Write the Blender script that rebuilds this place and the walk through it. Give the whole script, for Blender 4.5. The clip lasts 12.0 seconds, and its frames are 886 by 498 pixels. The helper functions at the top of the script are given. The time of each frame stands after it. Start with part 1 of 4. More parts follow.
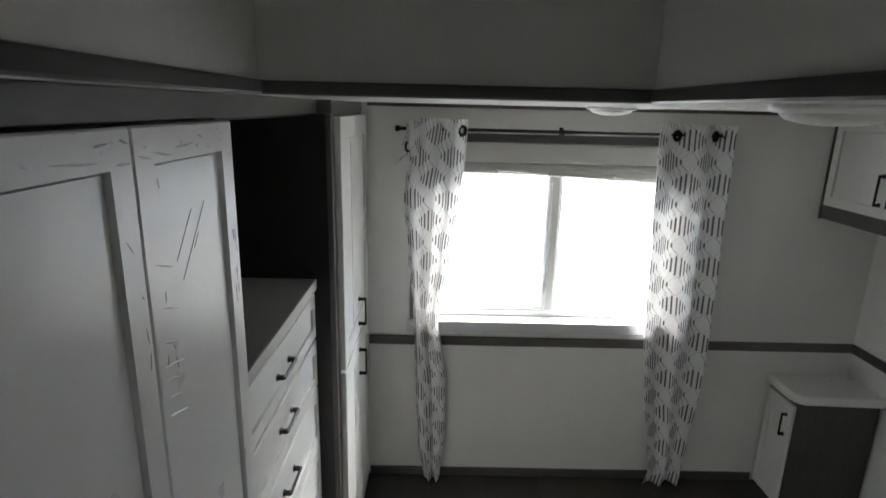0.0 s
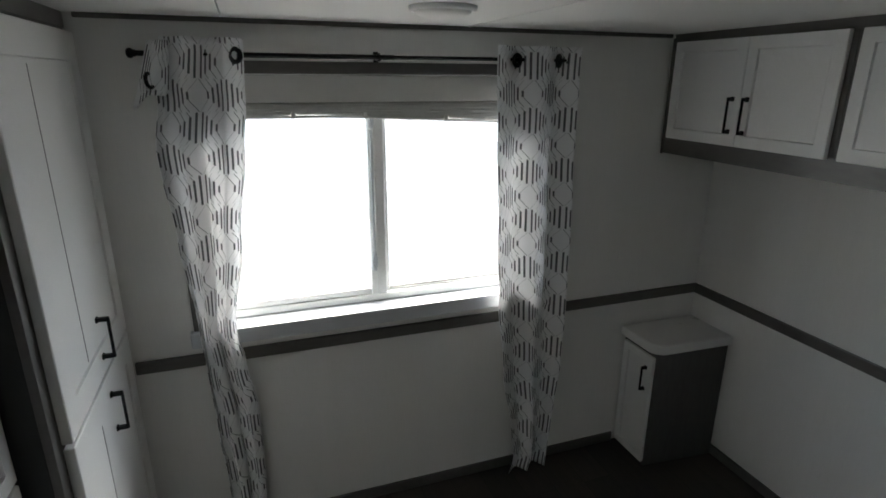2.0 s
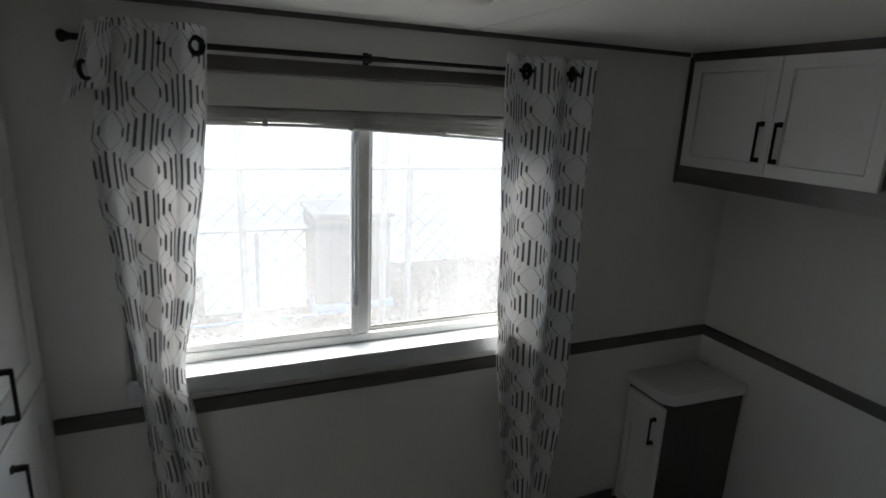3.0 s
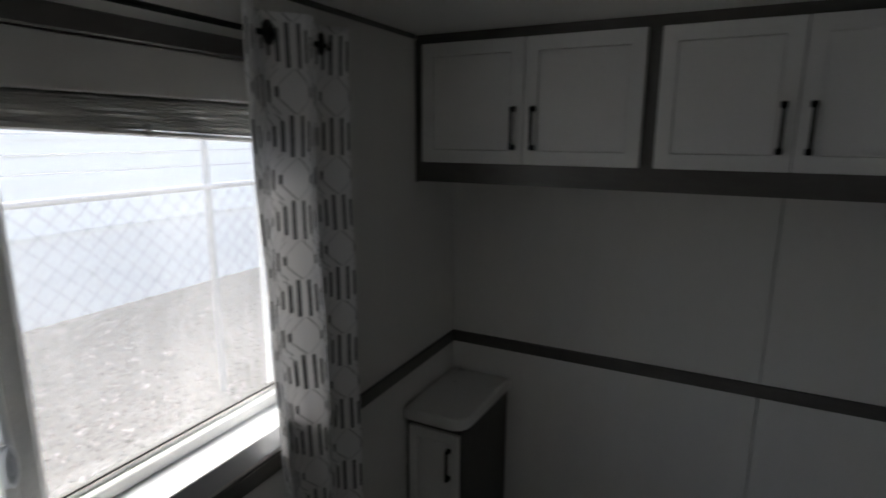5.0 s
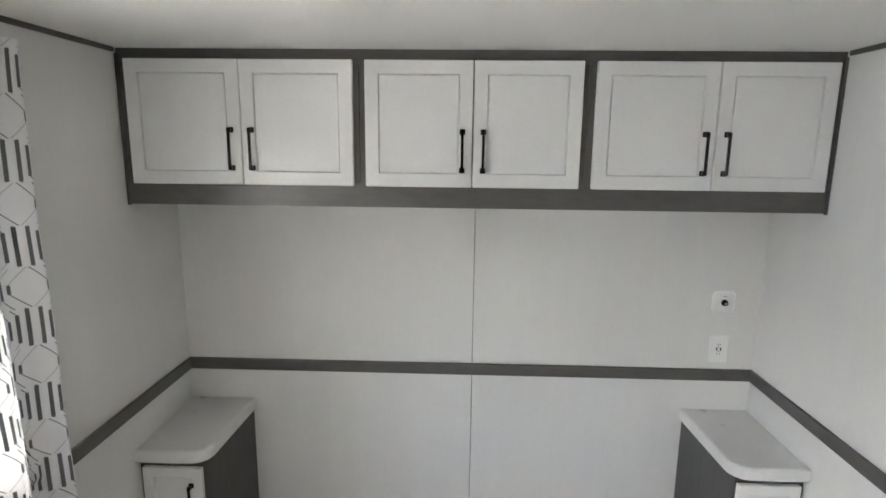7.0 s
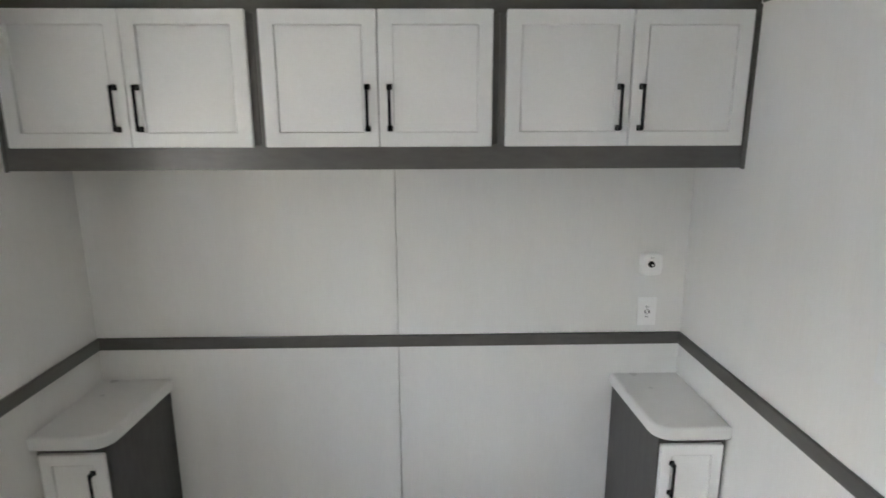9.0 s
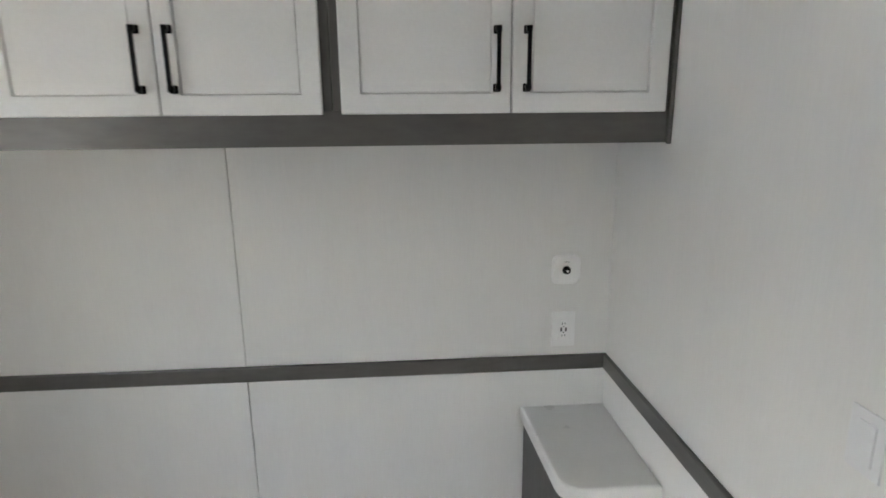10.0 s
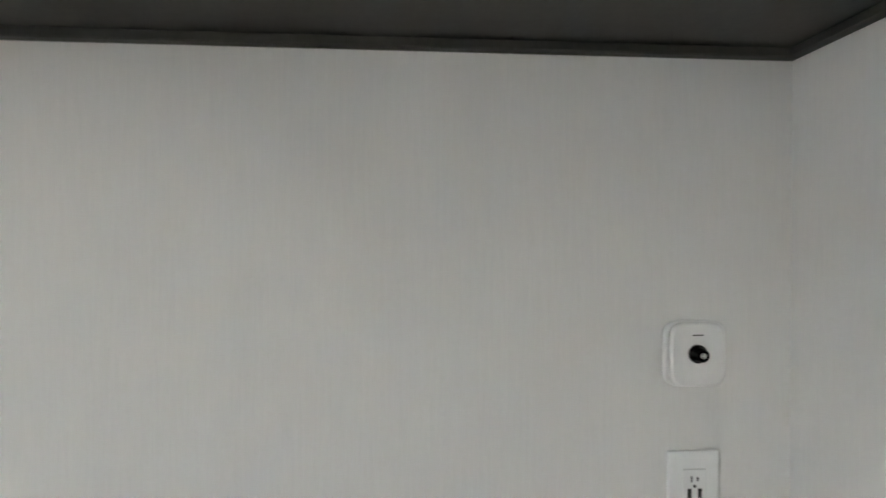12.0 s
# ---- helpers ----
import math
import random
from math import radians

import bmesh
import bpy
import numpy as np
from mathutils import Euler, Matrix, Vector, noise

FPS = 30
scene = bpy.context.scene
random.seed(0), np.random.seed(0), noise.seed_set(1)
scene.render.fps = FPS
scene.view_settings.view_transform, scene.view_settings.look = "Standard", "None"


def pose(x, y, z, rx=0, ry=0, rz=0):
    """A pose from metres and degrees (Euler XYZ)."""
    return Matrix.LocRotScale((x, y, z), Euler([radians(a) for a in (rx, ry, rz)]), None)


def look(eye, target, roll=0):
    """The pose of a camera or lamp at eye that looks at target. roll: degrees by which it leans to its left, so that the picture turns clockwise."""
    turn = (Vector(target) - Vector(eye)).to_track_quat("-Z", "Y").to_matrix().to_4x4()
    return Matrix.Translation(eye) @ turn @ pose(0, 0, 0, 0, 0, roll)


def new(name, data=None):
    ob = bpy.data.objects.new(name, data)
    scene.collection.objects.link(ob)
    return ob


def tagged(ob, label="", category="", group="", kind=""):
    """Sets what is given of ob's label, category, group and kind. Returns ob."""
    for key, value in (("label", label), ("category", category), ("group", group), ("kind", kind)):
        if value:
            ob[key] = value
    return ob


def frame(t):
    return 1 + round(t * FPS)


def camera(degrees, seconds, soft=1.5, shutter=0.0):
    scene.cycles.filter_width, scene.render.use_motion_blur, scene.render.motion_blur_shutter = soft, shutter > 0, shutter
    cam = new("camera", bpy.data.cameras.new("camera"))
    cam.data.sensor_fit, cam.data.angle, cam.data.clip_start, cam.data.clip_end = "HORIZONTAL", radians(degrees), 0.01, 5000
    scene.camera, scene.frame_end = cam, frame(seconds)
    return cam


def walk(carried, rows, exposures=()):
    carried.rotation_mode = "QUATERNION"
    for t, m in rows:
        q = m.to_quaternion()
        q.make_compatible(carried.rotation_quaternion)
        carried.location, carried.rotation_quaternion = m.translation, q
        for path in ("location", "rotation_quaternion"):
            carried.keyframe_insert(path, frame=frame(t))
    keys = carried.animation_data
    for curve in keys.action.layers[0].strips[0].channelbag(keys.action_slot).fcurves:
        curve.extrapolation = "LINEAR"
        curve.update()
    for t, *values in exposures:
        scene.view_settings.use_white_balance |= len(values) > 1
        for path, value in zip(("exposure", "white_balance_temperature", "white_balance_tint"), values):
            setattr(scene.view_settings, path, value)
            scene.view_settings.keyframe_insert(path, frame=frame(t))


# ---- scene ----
cam = camera(77.9, 12.0, 1.6, 0.3)
PATH = [
    (0, (0.161, 0.294, 2.022), (0.181, 2.23, 1.523), 1.4),
    (0.2, (0.162, 0.309, 2.002), (0.167, 2.23, 1.447), 1.3),
    (0.4, (0.172, 0.338, 1.964), (0.155, 2.238, 1.341), 1.0),
    (0.5, (0.17, 0.353, 1.949), (0.142, 2.25, 1.314), 0.8),
    (1, (0.244, 0.508, 1.886), (0.099, 2.432, 1.361), 2.4),
    (1.5, (0.27, 0.786, 1.867), (0.641, 2.725, 1.545), 4.9),
    (2, (0.275, 0.927, 1.853), (0.913, 2.727, 1.258), 0.3),
    (2.3, (0.284, 1.006, 1.804), (0.869, 2.831, 1.234), 0.7),
    (2.5, (0.284, 1.065, 1.8), (0.906, 2.887, 1.259), 1.1),
    (4.3, (0.299, 1.81, 1.711), (1.543, 3.317, 1.287), 2.6),
    (4.5, (0.292, 1.89, 1.697), (1.651, 3.298, 1.283), 2.0),
    (5, (0.305, 1.987, 1.698), (2.051, 2.875, 1.29), 0.3),
    (5.5, (0.262, 1.956, 1.738), (2.186, 2.338, 1.347), 0.2),
    (6, (0.249, 1.883, 1.751), (2.204, 2.068, 1.375), 0.8),
    (6.5, (0.247, 1.864, 1.745), (2.208, 1.966, 1.366), 0.8),
    (8.5, (0.226, 1.829, 1.714), (2.19, 1.839, 1.337), -0.0),
    (9, (0.318, 1.672, 1.659), (2.271, 1.627, 1.228), -0.2),
    (9.5, (0.51, 1.409, 1.631), (2.459, 1.33, 1.186), -0.4),
    (10, (0.78, 1.298, 1.582), (2.724, 1.165, 1.133), -0.6),
    (10.5, (1.088, 1.182, 1.561), (3.034, 1.046, 1.119), -0.5),
    (11, (1.265, 1.116, 1.52), (3.205, 0.968, 1.058), -0.5),
    (11.5, (1.44, 1.091, 1.403), (3.387, 0.993, 0.958), -1.0),
    (11.7, (1.525, 1.125, 1.352), (3.516, 1.116, 1.17), -1.2),
    (11.9, (1.615, 1.18, 1.309), (3.612, 1.096, 1.242), 0.2),
    (12, (1.653, 1.213, 1.286), (3.648, 1.071, 1.268), 0.1),
]
EXPOSURES = [
    (0.0, 4.55, 6550, 2), (0.5, 4.6, 6550, 2), (1.0, 4.3, 6550, 2), (1.5, 3.95, 6500, 2), (2.0, 3.65, 6450, 2), (2.7, 3.25, 6450, 2), (4.3, 2.0, 6450, 5), (4.7, 2.2, 6450, 5), (5.1, 2.8, 6550, 5),
    (5.5, 4.45, 6600, 4), (6.0, 5.5, 6700, 5), (6.5, 5.65, 6700, 5), (8.5, 5.6, 6700, 5), (9.5, 5.45, 6750, 4), (10.5, 5.4, 6800, 5), (12.0, 5.5, 6850, 4)]

walk(cam, [(t, look(eye, target, roll)) for t, eye, target, roll in PATH], EXPOSURES)

# ---------------------------------------------------------------- light
world = bpy.data.worlds.new("overcast_sky")
scene.world = world
world.use_nodes = True
wn = world.node_tree
sky = wn.nodes.new("ShaderNodeTexSky")
sky.sky_type = 'NISHITA'
sky.sun_disc = False
sky.sun_elevation = radians(52)
sky.sun_rotation = radians(12)
sky.air_density, sky.dust_density, sky.ozone_density = 1.0, 5.0, 0.8
wn.links.new(sky.outputs[0], wn.nodes["Background"].inputs["Color"])
wn.nodes["Background"].inputs["Strength"].default_value = 0.12

sun = new("sun", bpy.data.lights.new("sun", 'SUN'))
sun.data.energy, sun.data.angle, sun.data.color = 1.1, radians(60), (1.0, 0.99, 0.975)
sun.matrix_world = look((1.95, 9.2, 12.0), (0, 0, 0))

# ---------------------------------------------------------------- measures of the room, in metres
X_E, Y_N, Y_S, H = 2.40, 3.00, 0.66, 2.04
X_DOOR_END = 0.82          # free end of the south wall, beside the entry
Y_BACK = -1.25             # end wall of the entry
RAIL_Z0, RAIL_Z1 = 0.800, 0.850
WIN_X0, WIN_X1, WIN_Z0, WIN_Z1 = 0.065, 1.445, 0.945, 1.865
WALL_N = 0.12
GROUND_Z = -0.85


# ---------------------------------------------------------------- materials
def mat(name, color, rough=0.5, var=0.06, scale=6.0, fine=120.0, bump=0.05, metal=0.0, stretch=(1, 1, 1), coat=0.0, spec=0.5):
    """A principled surface whose colour wanders at two scales, with a fine relief."""
    m = bpy.data.materials.new(name)
    m.use_nodes = True
    nt = m.node_tree
    N, L = nt.nodes, nt.links
    b = N["Principled BSDF"]
    co = N.new("ShaderNodeTexCoord")
    mp = N.new("ShaderNodeMapping")
    mp.inputs["Scale"].default_value = stretch
    L.new(co.outputs["Object"], mp.inputs["Vector"])
    n1, n2 = N.new("ShaderNodeTexNoise"), N.new("ShaderNodeTexNoise")
    n1.inputs["Scale"].default_value, n2.inputs["Scale"].default_value = scale, fine
    n1.inputs["Detail"].default_value, n2.inputs["Detail"].default_value = 4, 3
    for n in (n1, n2):
        L.new(mp.outputs[0], n.inputs["Vector"])
    add = N.new("ShaderNodeMath")
    add.operation = 'ADD'
    L.new(n1.outputs["Fac"], add.inputs[0])
    L.new(n2.outputs["Fac"], add.inputs[1])
    rng = N.new("ShaderNodeMapRange")
    rng.inputs["From Min"].default_value, rng.inputs["From Max"].default_value = 0.6, 1.4
    L.new(add.outputs[0], rng.inputs["Value"])
    mix = N.new("ShaderNodeMix")
    mix.data_type = 'RGBA'
    mix.inputs["A"].default_value = (*[c * (1 - var) for c in color], 1)
    mix.inputs["B"].default_value = (*[min(1, c * (1 + var)) for c in color], 1)
    L.new(rng.outputs[0], mix.inputs["Factor"])
    L.new(mix.outputs["Result"], b.inputs["Base Color"])
    rr = N.new("ShaderNodeMapRange")
    rr.inputs["To Min"].default_value, rr.inputs["To Max"].default_value = max(0.02, rough - 0.08), min(1, rough + 0.08)
    L.new(n1.outputs["Fac"], rr.inputs["Value"])
    L.new(rr.outputs[0], b.inputs["Roughness"])
    b.inputs["Metallic"].default_value = metal
    b.inputs["Coat Weight"].default_value = coat
    b.inputs["Specular IOR Level"].default_value = spec
    if bump:
        bp = N.new("ShaderNodeBump")
        bp.inputs["Strength"].default_value = bump
        bp.inputs["Distance"].default_value = 0.002
        L.new(n2.outputs["Fac"], bp.inputs["Height"])
        L.new(bp.outputs[0], b.inputs["Normal"])
    return m


WALL = mat("wallboard", (0.775, 0.77, 0.75), 0.55, 0.032, 9.0, 200, 0.05, stretch=(1, 1, 0.06))
CEIL = mat("ceiling_panel", (0.78, 0.78, 0.76), 0.6, 0.03, 2.0, 180, 0.10)
TRIM = mat("grey_trim", (0.105, 0.101, 0.095), 0.31, 0.18, 8.0, 60, 0.12, stretch=(0.25, 0.25, 1))
TRIM_V = mat("grey_trim_upright", (0.105, 0.100, 0.094), 0.45, 0.18, 8.0, 60, 0.12, stretch=(1, 1, 0.2))
PANEL_DK = mat("grey_side_panel", (0.085, 0.083, 0.080), 0.55, 0.2, 9.0, 70, 0.12, stretch=(1, 1, 0.15))
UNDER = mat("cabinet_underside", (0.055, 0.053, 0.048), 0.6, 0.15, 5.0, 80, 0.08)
# grey panel coloured near black: shade of the niche and drawer gaps
PANEL_SHADE = mat("shaded_panel", (0.028, 0.028, 0.030), 0.6, 0.2, 9.0, 70, 0.1, stretch=(1, 1, 0.15))
DOOR = mat("white_door_foil", (0.80, 0.80, 0.79), 0.36, 0.03, 5.0, 140, 0.05)
FILM = mat("white_door_under_film", (0.82, 0.815, 0.815), 0.29, 0.02, 3.0, 160, 0.04)
TOP = mat("white_laminate_top", (0.74, 0.735, 0.72), 0.3, 0.03, 9.0, 200, 0.03)
EDGE = mat("pale_edge_band", (0.56, 0.555, 0.54), 0.4, 0.05, 9.0, 220, 0.04)
COUNTER = mat("grey_counter", (0.33, 0.325, 0.31), 0.42, 0.08, 9.0, 220, 0.04)
BLACK = mat("black_metal", (0.022, 0.022, 0.024), 0.24, 0.2, 30, 200, 0.02, metal=0.8)
CHROME = mat("bright_metal", (0.75, 0.75, 0.74), 0.18, 0.05, 30, 200, 0.0, metal=1.0)
GLOSSBLACK = mat("glossy_black", (0.01, 0.01, 0.01), 0.14, 0.1, 30, 200, 0.0, metal=0.3)
FOLD = mat("folded_film", (0.86, 0.86, 0.86), 0.16, 0.02, 30, 200, 0.0)
SCRATCH = mat("scratch_grey", (0.30, 0.30, 0.31), 0.5, 0.1, 30, 200, 0.0)
VINYL = mat("white_window_frame", (0.82, 0.83, 0.82), 0.4, 0.05, 10, 120, 0.05)
ALU = mat("grey_mullion", (0.78, 0.78, 0.77), 0.45, 0.08, 12, 120, 0.05)
SILLW = mat("white_sill", (0.61, 0.625, 0.65), 0.35, 0.04, 8, 150, 0.05)
SHADE = mat("shade_fabric", (0.62, 0.61, 0.585), 0.8, 0.04, 6, 300, 0.2)
SLAT = mat("blind_slat", (0.60, 0.595, 0.57), 0.5, 0.08, 20, 150, 0.05)
PLASTIC = mat("white_plastic", (0.88, 0.88, 0.87), 0.3, 0.015, 20, 200, 0.02)
SWITCH = mat("off_white_switch", (0.775, 0.778, 0.785), 0.45, 0.015, 20, 200, 0.02)
DARKHOLE = mat("dark_slot", (0.03, 0.03, 0.03), 0.6, 0.2, 20, 200, 0.0)
DIFF = mat("lamp_diffuser", (0.78, 0.77, 0.74), 0.45, 0.02, 20, 200, 0.03)
STEEL = mat("galvanised_steel", (0.24, 0.26, 0.29), 0.5, 0.12, 14, 90, 0.08, metal=0.3)
WIRE = mat("weathered_wire", (0.10, 0.11, 0.125), 0.5, 0.12, 14, 90, 0.08, metal=0.3)
SIDING = mat("pale_siding", (0.87, 0.87, 0.86), 0.55, 0.05, 1.2, 40, 0.1, stretch=(0.2, 1, 1))
SIDING_LO = mat("bluish_skirting", (0.74, 0.745, 0.77), 0.6, 0.07, 1.5, 30, 0.1)
BIN = mat("blue_grey_container", (0.085, 0.105, 0.135), 0.6, 0.2, 5, 30, 0.3)
BIN_BASE = mat("blue_base", (0.16, 0.28, 0.50), 0.5, 0.15, 5, 40, 0.1)
CRATE = mat("pale_panel", (0.66, 0.67, 0.66), 0.6, 0.06, 3, 40, 0.1)


def ramp_noise_mat(name, cols, scale, rough, bump, detail=6):
    m = bpy.data.materials.new(name)
    m.use_nodes = True
    N, L = m.node_tree.nodes, m.node_tree.links
    b = N["Principled BSDF"]
    co = N.new("ShaderNodeTexCoord")
    v = N.new("ShaderNodeTexVoronoi")
    v.inputs["Scale"].default_value = scale
    n = N.new("ShaderNodeTexNoise")
    n.inputs["Scale"].default_value, n.inputs["Detail"].default_value = 1.3, detail
    L.new(co.outputs["Object"], v.inputs["Vector"])
    L.new(co.outputs["Object"], n.inputs["Vector"])
    sep = N.new("ShaderNodeSeparateColor")
    L.new(v.outputs["Color"], sep.inputs[0])
    add = N.new("ShaderNodeMath")
    add.operation = 'MULTIPLY_ADD'
    add.inputs[1].default_value = 0.7
    L.new(sep.outputs[0], add.inputs[0])
    sc = N.new("ShaderNodeMath")
    sc.operation = 'MULTIPLY'
    sc.inputs[1].default_value = 0.35
    L.new(n.outputs["Fac"], sc.inputs[0])
    L.new(sc.outputs[0], add.inputs[2])
    r = N.new("ShaderNodeValToRGB")
    r.color_ramp.elements[0].position, r.color_ramp.elements[0].color = 0.1, (*cols[0], 1)
    r.color_ramp.elements[1].position, r.color_ramp.elements[1].color = 0.9, (*cols[-1], 1)
    for i, c in enumerate(cols[1:-1]):
        e = r.color_ramp.elements.new(0.1 + 0.8 * (i + 1) / (len(cols) - 1))
        e.color = (*c, 1)
    L.new(add.outputs[0], r.inputs["Fac"])
    L.new(r.outputs["Color"], b.inputs["Base Color"])
    b.inputs["Roughness"].default_value = rough
    bp = N.new("ShaderNodeBump")
    bp.inputs["Strength"].default_value, bp.inputs["Distance"].default_value = bump, 0.02
    L.new(v.outputs["Distance"], bp.inputs["Height"])
    L.new(bp.outputs[0], b.inputs["Normal"])
    return m


GRAVEL = ramp_noise_mat("gravel", [(0.028, 0.025, 0.022), (0.060, 0.054, 0.049), (0.085, 0.074, 0.066), (0.15, 0.14, 0.135)], 26, 0.9, 0.7)


def stone_mat():
    m = mat("gravel_stones", (0.40, 0.37, 0.34), 0.85, 0.1, 30, 120, 0.2)
    N, L = m.node_tree.nodes, m.node_tree.links
    g = N.new("ShaderNodeNewGeometry")
    r = N.new("ShaderNodeValToRGB")
    cr = r.color_ramp
    cr.elements[0].color, cr.elements[1].color = (0.03, 0.027, 0.024, 1), (0.38, 0.36, 0.35, 1)
    e = cr.elements.new(0.45)
    e.color = (0.058, 0.05, 0.045, 1)
    e = cr.elements.new(0.7)
    e.color = (0.12, 0.08, 0.07, 1)
    L.new(g.outputs["Random Per Island"], r.inputs["Fac"])
    L.new(r.outputs["Color"], N["Principled BSDF"].inputs["Base Color"])
    return m


STONES = stone_mat()


def floor_mat():
    m = mat("vinyl_plank", (0.040, 0.035, 0.030), 0.48, 0.4, 5.0, 55, 0.12, stretch=(8, 0.6, 1))
    N, L = m.node_tree.nodes, m.node_tree.links
    b = N["Principled BSDF"]
    br = N.new("ShaderNodeTexBrick")
    co = N.new("ShaderNodeTexCoord")
    mp = N.new("ShaderNodeMapping")
    mp.inputs["Rotation"].default_value = (0, 0, radians(90))
    L.new(co.outputs["Object"], mp.inputs["Vector"])
    L.new(mp.outputs[0], br.inputs["Vector"])
    br.inputs["Scale"].default_value = 1.0
    br.inputs["Brick Width"].default_value, br.inputs["Row Height"].default_value = 0.92, 0.15
    br.inputs["Mortar Size"].default_value = 0.0012
    br.inputs["Color1"].default_value, br.inputs["Color2"].default_value = (0.75, 0.75, 0.75, 1), (1.25, 1.2, 1.15, 1)
    br.inputs["Mortar"].default_value = (0.3, 0.3, 0.3, 1)
    src = b.inputs["Base Color"].links[0].from_socket
    mul = N.new("ShaderNodeMix")
    mul.data_type, mul.blend_type = 'RGBA', 'MULTIPLY'
    mul.inputs["Factor"].default_value = 1.0
    L.new(src, mul.inputs["A"])
    L.new(br.outputs["Color"], mul.inputs["B"])
    L.new(mul.outputs["Result"], b.inputs["Base Color"])
    return m


FLOOR = floor_mat()


def math_node(nt, op, a, b=None, c=None):
    n = nt.nodes.new("ShaderNodeMath")
    n.operation = op
    for i, v in enumerate((a, b, c)):
        if v is None:
            continue
        if isinstance(v, (int, float)):
            n.inputs[i].default_value = v
        else:
            nt.links.new(v, n.inputs[i])
    return n.outputs[0]


def curtain_mat():
    """White cloth printed with nested dark hexagon lines, thick on the uprights and thin on the slants."""
    m = bpy.data.materials.new("printed_curtain_cloth")
    m.use_nodes = True
    nt = m.node_tree
    N, L = nt.nodes, nt.links
    b = N["Principled BSDF"]
    uv = N.new("ShaderNodeUVMap")
    sx = N.new("ShaderNodeSeparateXYZ")
    L.new(uv.outputs[0], sx.inputs[0])
    u, v = sx.outputs[0], sx.outputs[1]
    PER, ROW, GAP, STEP = 0.227, 0.104, 0.0125, 0.0202
    fv = math_node(nt, 'DIVIDE', math_node(nt, 'SUBTRACT', v, 0.080), ROW)
    odd = math_node(nt, 'MULTIPLY', math_node(nt, 'MODULO', math_node(nt, 'ADD', math_node(nt, 'FLOOR', fv), 40.0), 2.0), 0.5)
    fu = math_node(nt, 'FRACT', math_node(nt, 'ADD', math_node(nt, 'DIVIDE', u, PER), odd))
    k = math_node(nt, 'DIVIDE', math_node(nt, 'SUBTRACT', math_node(nt, 'MULTIPLY', math_node(nt, 'ABSOLUTE', math_node(nt, 'SUBTRACT', fu, 0.5)), PER), GAP), STEP)
    w = math_node(nt, 'ABSOLUTE', math_node(nt, 'SUBTRACT', math_node(nt, 'FRACT', fv), 0.5))
    lean = math_node(nt, 'LESS_THAN', math_node(nt, 'MULTIPLY', math_node(nt, 'SUBTRACT', fu, 0.5), math_node(nt, 'SUBTRACT', math_node(nt, 'FRACT', fv), 0.5)), 0.0)
    shade = math_node(nt, 'MULTIPLY_ADD', lean, 0.45, 0.35)
    ink = None
    for n in range(4):
        half = 0.475 - 0.1217 * n
        short = math_node(nt, 'LESS_THAN', w, half)
        bar = math_node(nt, 'MULTIPLY', short, math_node(nt, 'LESS_THAN', math_node(nt, 'ABSOLUTE', math_node(nt, 'SUBTRACT', k, float(n))), 0.21))
        way = math_node(nt, 'MULTIPLY_ADD', math_node(nt, 'SUBTRACT', w, half), 4.82, float(n))
        slant = math_node(nt, 'MULTIPLY', math_node(nt, 'GREATER_THAN', w, half), math_node(nt, 'LESS_THAN', math_node(nt, 'ABSOLUTE', math_node(nt, 'SUBTRACT', k, way)), 0.085))
        both = math_node(nt, 'MAXIMUM', bar, math_node(nt, 'MULTIPLY', slant, shade))
        ink = both if ink is None else math_node(nt, 'MAXIMUM', ink, both)
    wear = N.new("ShaderNodeTexNoise")
    wear.inputs["Scale"].default_value = 900
    L.new(uv.outputs[0], wear.inputs["Vector"])
    ink = math_node(nt, 'MULTIPLY', ink, math_node(nt, 'MULTIPLY_ADD', wear.outputs["Fac"], 0.3, 0.72))
    mix = N.new("ShaderNodeMix")
    mix.data_type = 'RGBA'
    mix.inputs["A"].default_value, mix.inputs["B"].default_value = (0.91, 0.91, 0.92, 1), (0.03, 0.038, 0.045, 1)
    L.new(ink, mix.inputs["Factor"])
    L.new(mix.outputs["Result"], b.inputs["Base Color"])
    b.inputs["Roughness"].default_value = 0.85
    b.inputs["Specular IOR Level"].default_value = 0.2
    bp = N.new("ShaderNodeBump")
    bp.inputs["Strength"].default_value, bp.inputs["Distance"].default_value = 0.15, 0.001
    L.new(wear.outputs["Fac"], bp.inputs["Height"])
    L.new(bp.outputs[0], b.inputs["Normal"])
    tr = N.new("ShaderNodeBsdfTranslucent")
    L.new(mix.outputs["Result"], tr.inputs["Color"])
    ms = N.new("ShaderNodeMixShader")
    ms.inputs[0].default_value = 0.22
    L.new(b.outputs[0], ms.inputs[1])
    L.new(tr.outputs[0], ms.inputs[2])
    L.new(ms.outputs[0], N["Material Output"].inputs["Surface"])
    return m


CLOTH = curtain_mat()


